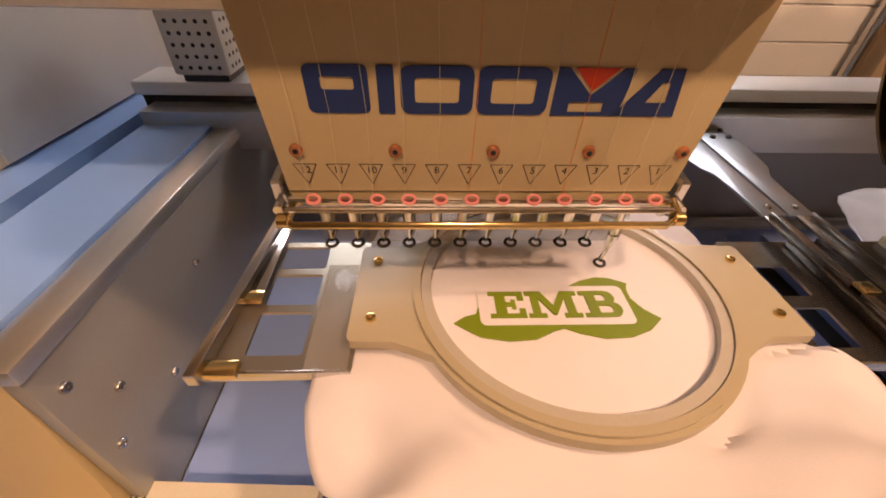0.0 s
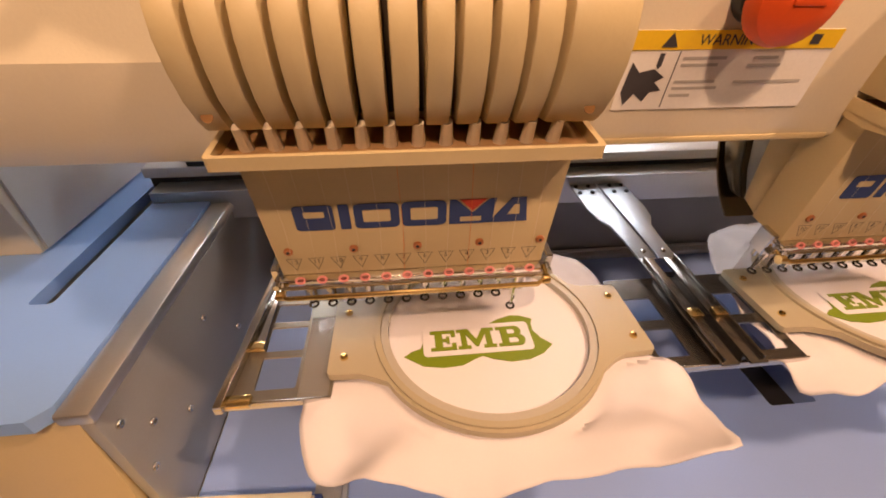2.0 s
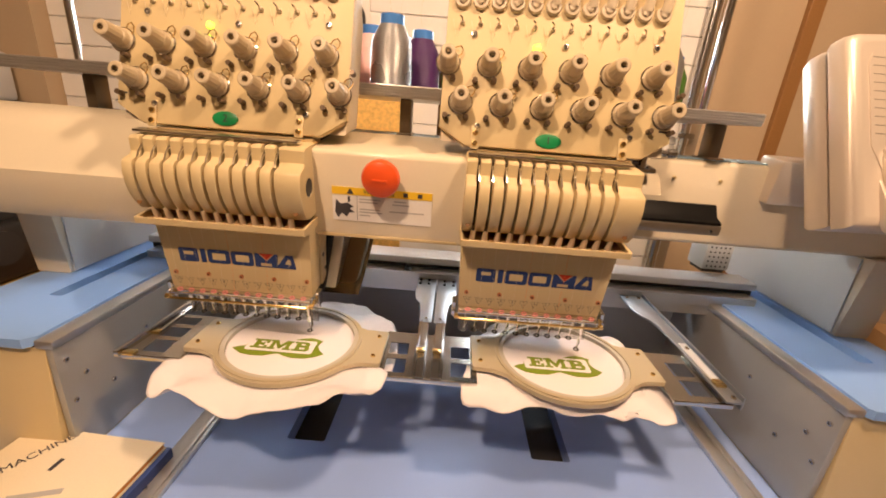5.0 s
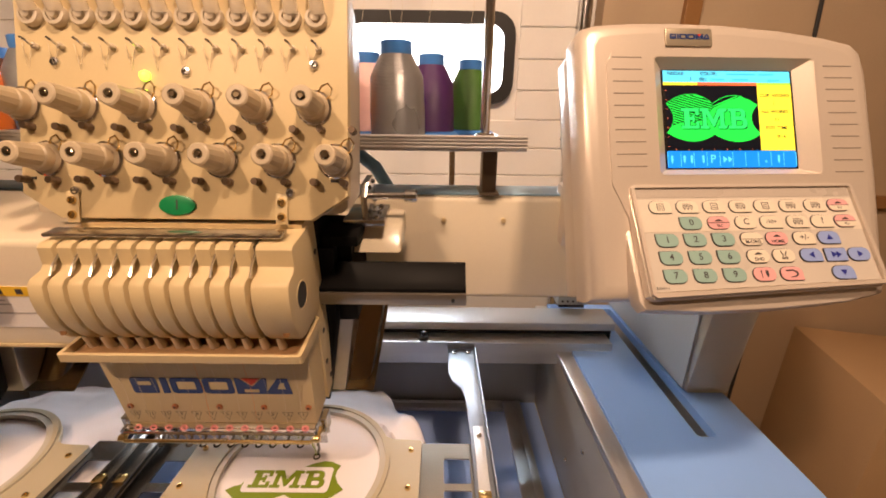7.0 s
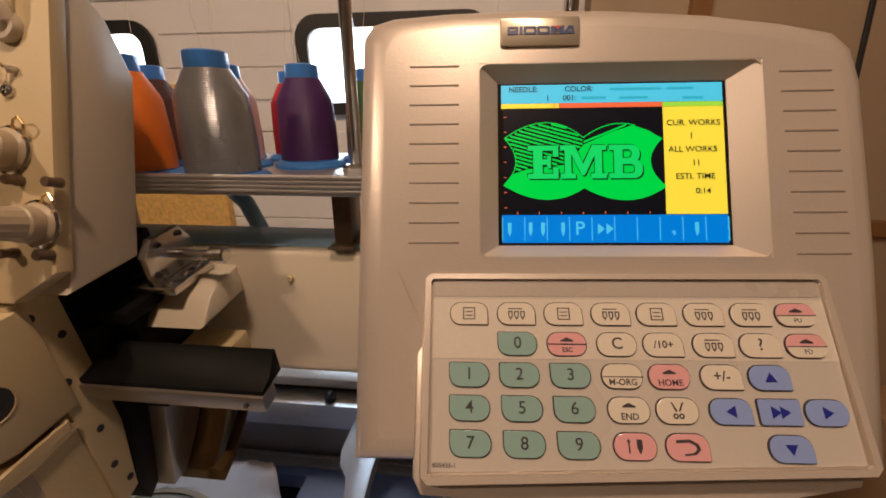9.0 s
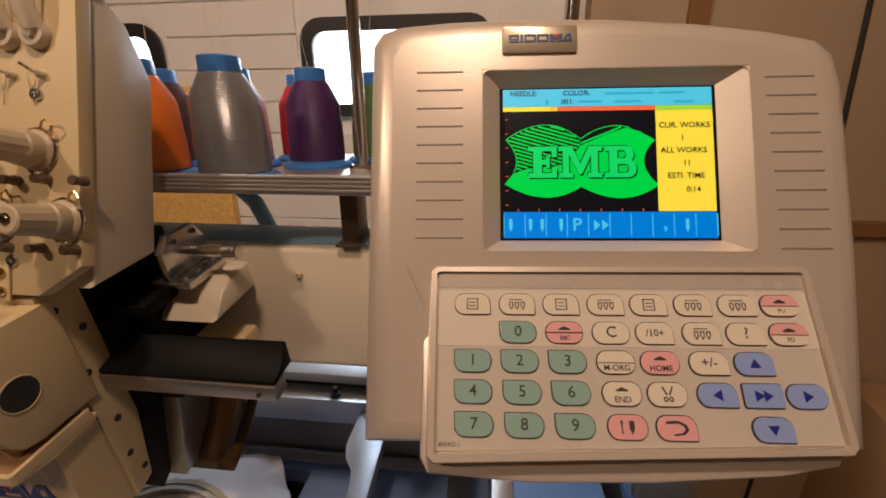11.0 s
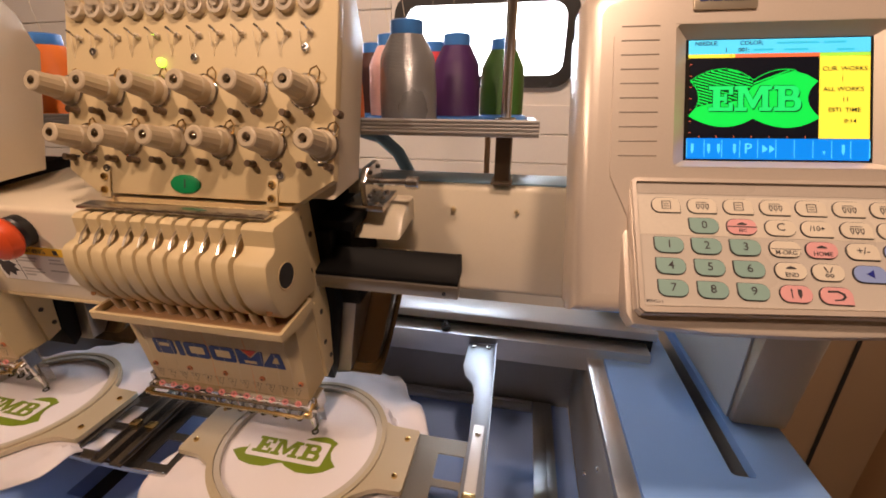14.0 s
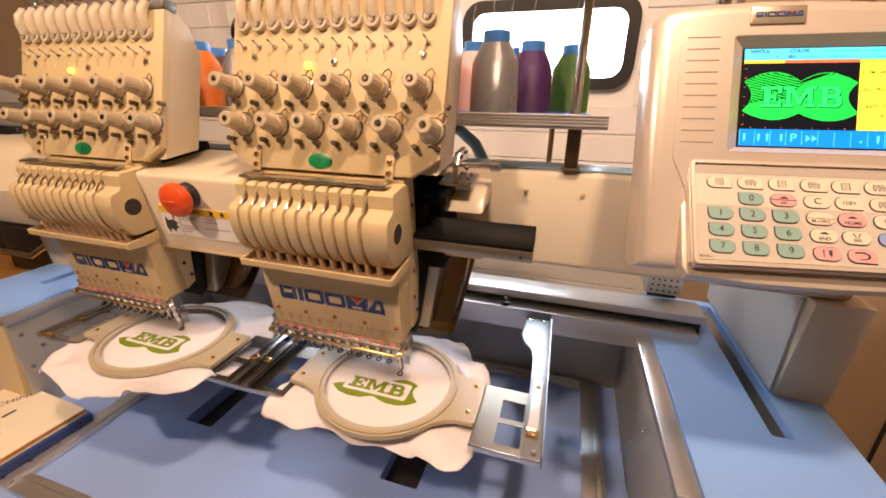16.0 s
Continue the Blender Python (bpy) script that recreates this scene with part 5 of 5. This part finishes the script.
for word, x, y, size, mat, align in (("NEEDLE:", 0.004, -0.0032, 0.0042, S_INK, "LEFT"), ("COLOR:", 0.034, -0.0032, 0.0042, S_INK, "LEFT"), ("1", 0.024, -0.0083, 0.0042, S_INK, "LEFT"), ("001:", 0.033, -0.0083, 0.0042, S_INK, "LEFT"), ("0", 0.0275, -0.0125, 0.003, S_RED, "LEFT"),
                                     ("CUR. WORKS", 0.1013, -0.0232, 0.0046, S_INK, "CENTER"), ("1", 0.1, -0.0305, 0.0046, S_INK, "CENTER"), ("ALL WORKS", 0.1005, -0.038, 0.0046, S_INK, "CENTER"), ("11", 0.102, -0.0455, 0.0046, S_INK, "CENTER"),
                                     ("ESTI. TIME", 0.1013, -0.053, 0.0046, S_INK, "CENTER"), ("0:14", 0.105, -0.061, 0.0046, S_INK, "CENTER"), ("P", 0.0407, -0.0815, 0.0105, S_CYAN, "CENTER"), ("9", 0.089, -0.084, 0.004, S_CYAN, "CENTER")):
    t = lettering(word, size, 0.0001, align, offset=0.00006)
    t.transform(Matrix.Translation((x, y, 0.0004)))
    lit("screen_text", t, mat)
for x0, x1, y in ((0.058, 0.085, -0.0035), (0.088, 0.102, -0.0035), (0.043, 0.056, -0.0083), (0.063, 0.078, -0.0085), (0.096, 0.107, -0.009)):
    lit("text_bar", rbox((x0, y - 0.0007, 0.0003), (x1, y + 0.0007, 0.0004)), S_TEAL)


def bow(p, q, mid, n=12):
    """Points from p to q (q left out) on the arc that passes mid."""
    c = [2 * mid[i] - 0.5 * (p[i] + q[i]) for i in (0, 1)]
    return [tuple((1 - t) ** 2 * p[i] + 2 * t * (1 - t) * c[i] + t * t * q[i] for i in (0, 1)) for t in [k / n for k in range(n)]]


def inside(poly, x, y):
    hit = False
    for (x0, y0), (x1, y1) in zip(poly, poly[1:] + poly[:1]):
        if (y0 > y) != (y1 > y) and x < x0 + (y - y0) * (x1 - x0) / (y1 - y0):
            hit = not hit
    return hit


# the design on the screen: four lobes, filled below and to the right, hatched above
UL, UR, LR, LL = (-0.042, 0.0135), (0.0414, 0.0125), (0.0428, -0.014), (-0.0428, -0.013)
TOP, LOW = (0.0, 0.0135), (0.0, -0.0148)
lobes = bow(LL, UL, (-0.036, 0.0)) + bow(UL, TOP, (-0.020, 0.0222)) + bow(TOP, UR, (0.0205, 0.0213)) + bow(UR, LR, (0.035, -0.0007)) + bow(LR, LOW, (0.0225, -0.0215)) + bow(LOW, LL, (-0.0205, -0.021))
solid = bow(UR, LR, (0.035, -0.0007)) + bow(LR, LOW, (0.0225, -0.0215)) + bow(LOW, LL, (-0.0205, -0.021)) + [LL, (-0.038, -0.0068), (-0.030, -0.004), (-0.0085, -0.0015), (0.0, 0.0095), (0.015, 0.0165), (0.026, 0.0202), (0.034, 0.0172)]
DESIGN = Matrix.Translation((0.0435, -0.0444, 0))
lit("design_shape", prism(solid, 0.0003, 0.0004, "z", m=DESIGN), S_GREEN)
for fall, x0, x1, y0 in ((-0.30, -0.0425, -0.0002, 0.0285), (0.42, 0.0, 0.030, 0.023)):
    for i in range(22):
        run, step = [], 0.0004
        for k in range(int((x1 - x0) / step) + 1):
            x = x0 + k * step
            y = y0 - 0.0022 * i + fall * (x - x0 if fall < 0 else x - x1)
            ok = inside(lobes, x, y) and inside(lobes, x, y + 0.0011) and not inside(solid, x, y) and not inside(solid, x, y + 0.0011)
            if ok:
                run.append((x, y))
            if run and (not ok or k == int((x1 - x0) / step)):
                if len(run) > 4:
                    (xa, ya), (xb, yb) = run[0], run[-1]
                    lit("design_stripe", prism([(xa, ya), (xb, yb), (xb, yb + 0.0011), (xa, ya + 0.0011)], 0.0003, 0.0004, "z", m=DESIGN), S_GREEN)
                run = []
for a, c in zip(lobes, lobes[1:] + lobes[:1]):
    d = (Vector((*c, 0)) - Vector((*a, 0))).normalized() * 0.00025
    if not inside(solid, (a[0] + c[0]) * 0.49, (a[1] + c[1]) * 0.49):
        lit("design_edge", prism([(a[0] + d.y, a[1] - d.x), (c[0] + d.y, c[1] - d.x), (c[0] - d.y, c[1] + d.x), (a[0] - d.y, a[1] + d.x)], 0.0003, 0.0004, "z", m=DESIGN), S_GREEN)
for ch, x in SLAB_AT:
    X0 = 0.0435 - 0.0296 + (x - 0.0) * 0.0185 * 0.945
    edge = bmesh.new()
    for dx, dy in ((0.0007, -0.0007), (-0.0004, 0.0005)):
        add(edge, slab(ch, 0.0185, 0.0, 0.0001, X0 + dx, -0.0538 + dy, 0.945))
    edge.transform(Matrix.Translation((0, 0, 0.0006)) @ Matrix.Diagonal((1, 1, 0.2, 1)))
    lit("design_outline", edge, S_BLACK)
    face = slab(ch, 0.0185, 0.0, 0.0001, X0, -0.0538, 0.945)
    face.transform(Matrix.Translation((0, 0, 0.00075)) @ Matrix.Diagonal((1, 1, 0.2, 1)))
    lit("design_letter", face, S_LETTER)
for x in (0.05, 0.0545):
    lit("play_mark", prism([(x, -0.0845), (x + 0.0035, -0.0815), (x, -0.0785)], 0.0003, 0.0005, "z"), S_CYAN)
for i, x in enumerate((0.003, 0.014, 0.0205, 0.031, 0.1)):
    lit("needle_mark", prism([(x, -0.078), (x + 0.0018, -0.078), (x + 0.0018, -0.083), (x + 0.0009, -0.0855), (x, -0.083)], 0.0003, 0.0005, "z"), S_CYAN)
for i in range(7):
    lit("axis_tick", rbox((0.0012, -0.070 + 0.0085 * i, 0.0003), (0.0026, -0.0696 + 0.0085 * i, 0.0004)), S_RED)
    lit("axis_tick", rbox((0.008 + 0.0115 * i, -0.0733, 0.0003), (0.0084 + 0.0115 * i, -0.072, 0.0004)), S_RED)
# badge above the screen
badge = part("name_badge", prism(rounded(-0.001, 0.0175, 0.0405, 0.0335, 0.0015), -0.0029, -0.0012, "z", 0.0004, m=SF), BADGE, control, "silver badge plate")
logo(badge, "badge_mark", 0.035, 0.0003, SF @ pose(0.0198, 0.0235, -0.0011))
# slim dark bars for grooves; their shade is only colour
groove = finish(rbox((0, -0.0005, -0.0004), (0.026, 0.0005, 0.0006), 0.0003), "groove", GROOVE)
for i in range(10):
    for x0 in (-0.049, 0.1405):
        g = new("groove", groove)
        g.parent = control
        g.matrix_local = SF @ pose(x0 + (0.0004 * i if x0 > 0 else 0), 0.0068 - 0.0107 * i - (0.006 if x0 > 0 else 0), -0.0020)
# keypad
tray = prism([(-0.004, -0.098), (0.0, -0.1055), (0.05, -0.1085), (0.11, -0.1075), (0.17, -0.1035), (0.199, -0.0985), (0.203, -0.092), (0.203, 0.002), (0.199, 0.004), (-0.0005, 0.004), (-0.004, 0.0)], -0.026, -0.0095, "z", 0.003, m=KM)
part("keypad_tray", tray, PANELGREY, control)
plate = part("keypad_plate", prism([(0.0, -0.096), (0.003, -0.0995), (0.196, -0.0925), (0.2, -0.0885), (0.2005, -0.003), (0.197, 0.0005), (0.003, 0.0005), (0.0, -0.003)], -0.0092, 0.0, "z", 0.0018, m=KM), PANELGREY, control)
part("keypad_sheet", prism([(0.0045, -0.0935), (0.194, -0.0875), (0.1962, -0.005), (0.0048, -0.004)], 0.0002, 0.0007, "z", m=KM), KEYPLATE, plate, "satin grey key sheet", smooth=False)
rim = sheet_with_holes([(0.0012, -0.0955), (0.0042, -0.0982), (0.1955, -0.0912), (0.1985, -0.088), (0.199, -0.0035), (0.1962, -0.0010), (0.0038, -0.0010), (0.0012, -0.0035)],
                       [[(0.0040, -0.0938), (0.0052, -0.0949), (0.1942, -0.0884), (0.1955, -0.087), (0.1963, -0.0050), (0.1950, -0.0037), (0.0052, -0.0037), (0.0040, -0.0050)]], 0.0003, 0.0030)
rim.transform(KM)
part("keypad_rim", rim, PANELGREY, plate, "raised rim round the keys")
part("keypad_band", rbox((0.005, -0.0435, 0.0008), (0.1955, -0.014, 0.00095), m=KM), KEYPALE, plate, "paler key band", smooth=False)
part("keypad_band", rbox((0.005, -0.0125, 0.0008), (0.1955, -0.0045, 0.00095), m=KM), KEYDARK, plate, "darker key band", smooth=False)
t = lettering("805433-1", 0.0028, 0.0001, "LEFT")
t.transform(KM @ pose(0.006, -0.0905, 0.0009))
part("sheet_number", t, INK, plate, smooth=False)
ROWSW = [0.0215, 0.0363, 0.0510, 0.0660, 0.0812]
RND, SQ = 0.0055, 0.0008
KEY_LAYOUT = [  # row, column x, colour, corner style, mark
    (0, 0.0231, "W", "D", ""), (0, 0.0465, "W", "A", ""), (0, 0.0695, "W", "A", ""), (0, 0.0925, "W", "A", ""), (0, 0.1145, "W", "A", ""), (0, 0.137, "W", "A", ""), (0, 0.1593, "W", "A", ""), (0, 0.1805, "PW", "O", "PU"),
    (1, 0.0464, "T", "C", "0"), (1, 0.070, "PP", "O", "ESC"), (1, 0.0937, "W", "O", "C"), (1, 0.1155, "W", "A", "/10+"), (1, 0.1388, "W", "A", ""), (1, 0.1605, "W", "A", "?"), (1, 0.1816, "PW", "O", "PD"),
    (2, 0.0229, "T", "B", "1"), (2, 0.0466, "T", "B", "2"), (2, 0.0705, "T", "B", "3"), (2, 0.0943, "WW", "O", "M-ORG"), (2, 0.1159, "P", "O", "HOME"), (2, 0.1396, "W", "A", "+/-"), (2, 0.1613, "B", "A", "up"),
    (3, 0.0229, "T", "B", "4"), (3, 0.0471, "T", "B", "5"), (3, 0.071, "T", "B", "6"), (3, 0.0954, "W", "O", "END"), (3, 0.1171, "W", "O", ""), (3, 0.1408, "B", "A", "left"), (3, 0.1623, "B", "S", "fast"), (3, 0.1826, "B", "O", "right"),
    (4, 0.0231, "T", "B", "7"), (4, 0.0474, "T", "B", "8"), (4, 0.0716, "T", "B", "9"), (4, 0.0962, "P", "O", ""), (4, 0.119, "P", "A", ""), (4, 0.1633, "B", "A", "down")]
CORNER = {"A": (RND, SQ, RND, RND), "B": (RND, RND, RND, SQ), "C": (RND, RND, RND, SQ), "D": (RND, SQ, RND, RND), "O": (RND, RND, RND, RND), "S": (0.0015, 0.0015, 0.0015, 0.0015)}
FILL = {"W": KEYWHITE, "T": KEYTEAL, "P": KEYPINK, "B": KEYBLUE, "PW": KEYPINK, "WW": KEYWHITE, "PP": KEYPINK}


def mark(parent, bm, x, y, mat=INK):
    bm.transform(KM @ pose(x, y, 0.0024))
    part("key_mark", bm, mat, parent, smooth=False)


for n, (row, x, colour, style, text) in enumerate(KEY_LAYOUT):
    y = -ROWSW[row]
    w, h = 0.0096, 0.0059
    key = part("key", prism(rounded(x - w, y - h, x + w, y + h, CORNER[style]), 0.0009, 0.0015, "z", m=KM), INK, plate, "black-outlined key")
    part("key_face", prism(rounded(x - w + 0.0004, y - h + 0.0004, x + w - 0.0004, y + h - 0.0004, [max(r - 0.0004, 0.0003) for r in CORNER[style]]), 0.0016, 0.0022, "z", 0.00025, m=KM), FILL[colour], key, smooth=False)
    if colour in ("PW", "WW"):
        mark(key, rbox((-w + 0.0005, -0.0005, 0), (w - 0.0005, -0.0001, 0.0001)), x, y)
        if colour == "PW":
            mark(key, prism(rounded(-w + 0.0006, -h + 0.0006, w - 0.0006, -0.0006, (0.0045, 0.0045, 0.0003, 0.0003)), -0.0001, 0.00003, "z"), x, y, KEYWHITE)
    if colour == "PP":
        mark(key, rbox((-w + 0.0005, -0.0004, 0), (w - 0.0005, 0.0002, 0.0001)), x, y)
    if text in ("up", "down", "left", "right", "fast"):
        a = {"up": 90, "down": 270, "left": 180, "right": 0, "fast": 0}[text]
        for k, d in enumerate((-0.0022, 0.0018) if text == "fast" else (0.0,)):
            p = prism([(-0.0019, -0.0027), (0.0025, 0), (-0.0019, 0.0027)], 0, 0.0001, "z")
            p.transform(pose(d, 0, 0, 0, 0, a))
            mark(key, p, x, y, NAVYINK)
    elif text:
        size = 0.0078 if len(text) < 3 and not text.startswith("P") else 0.0066 if text == "+/-" else 0.0050 if text == "/10+" else 0.0040 if text in ("HOME", "END", "M-ORG") else 0.003
        dy = 0.0 if size >= 0.005 else -0.0028
        mark(key, lettering(text, size, 0.0001, offset=0.00004), x, y + dy + (0.0003 if size > 0.005 else 0))
    icon = bmesh.new()
    if row == 0 and text == "" or (row == 1 and text == ""):
        k = n % 7
        if k in (0, 2, 4):
            for q in ((-0.003, -0.003, -0.0025, 0.003), (0.0025, -0.003, 0.003, 0.003), (-0.003, 0.0026, 0.003, 0.003), (-0.003, -0.003, 0.003, -0.0026), (-0.0017, 0.0006, 0.0017, 0.0010), (-0.0017, -0.0012, 0.0017, -0.0008)):
                rbox((q[0], q[1], 0), (q[2], q[3], 0.0001), bm=icon)
        else:
            for d in (-0.003, 0.0, 0.003):
                sheet_with_holes([(d - 0.0011, 0.0012), (d + 0.0011, 0.0012), (d + 0.0011, -0.0012), (d, -0.0032), (d - 0.0011, -0.0012)], [[(d - 0.0006, 0.0007), (d + 0.0006, 0.0007), (d + 0.0006, -0.0011), (d, -0.0022), (d - 0.0006, -0.0011)]], 0, 0.0001, bm=icon)
            rbox((-0.004, 0.0022, 0), (0.003, 0.0026, 0.0001), bm=icon)
    elif text in ("PU", "PD", "ESC", "HOME", "END"):
        prism([(-0.003, 0.0012), (0.003, 0.0012), (0.003, 0.0018), (0.0, 0.0032), (-0.003, 0.0018)], 0, 0.0001, "z", bm=icon)
    elif row == 3 and text == "":
        for s in (-1, 1):
            prism([(s * 0.0003, 0.0), (s * 0.0022, 0.0038), (s * 0.0028, 0.0036), (s * 0.0009, -0.0004)], 0, 0.0001, "z", bm=icon)
            sheet_with_holes(circle(s * 0.0013, -0.0022, 0.0012, 12), [circle(s * 0.0013, -0.0022, 0.0006, 12)], 0, 0.0001, bm=icon)
    elif row == 4 and text == "":
        if x < 0.1:
            rbox((-0.0032, -0.0028, 0), (-0.0026, 0.0028, 0.0001), bm=icon)
            prism([(0.0006, 0.003), (0.003, 0.003), (0.003, -0.0005), (0.0018, -0.0032), (0.0006, -0.0005)], 0, 0.0001, "z", bm=icon)
            prism([(-0.0038, 0.0018), (-0.002, 0.0018), (-0.0029, 0.0034)], 0, 0.0001, "z", bm=icon)
        else:
            prism([(-0.005, 0.003), (0.001, 0.0034), (0.0045, 0.0015), (0.0052, -0.0008), (0.003, -0.0028), (-0.002, -0.0034), (-0.002, -0.0026), (0.002, -0.0021), (0.0036, -0.0006), (0.003, 0.001), (0.0005, 0.0022), (-0.005, 0.0018)], 0, 0.0001, "z", bm=icon)
    if icon.verts:
        mark(key, icon, x, y)
    else:
        icon.free()
# support arm to the beam
part("support", rbox((0.79, 0.15, 0.43), (0.98, 0.20, 0.50), 0.004), PANELGREY, control)
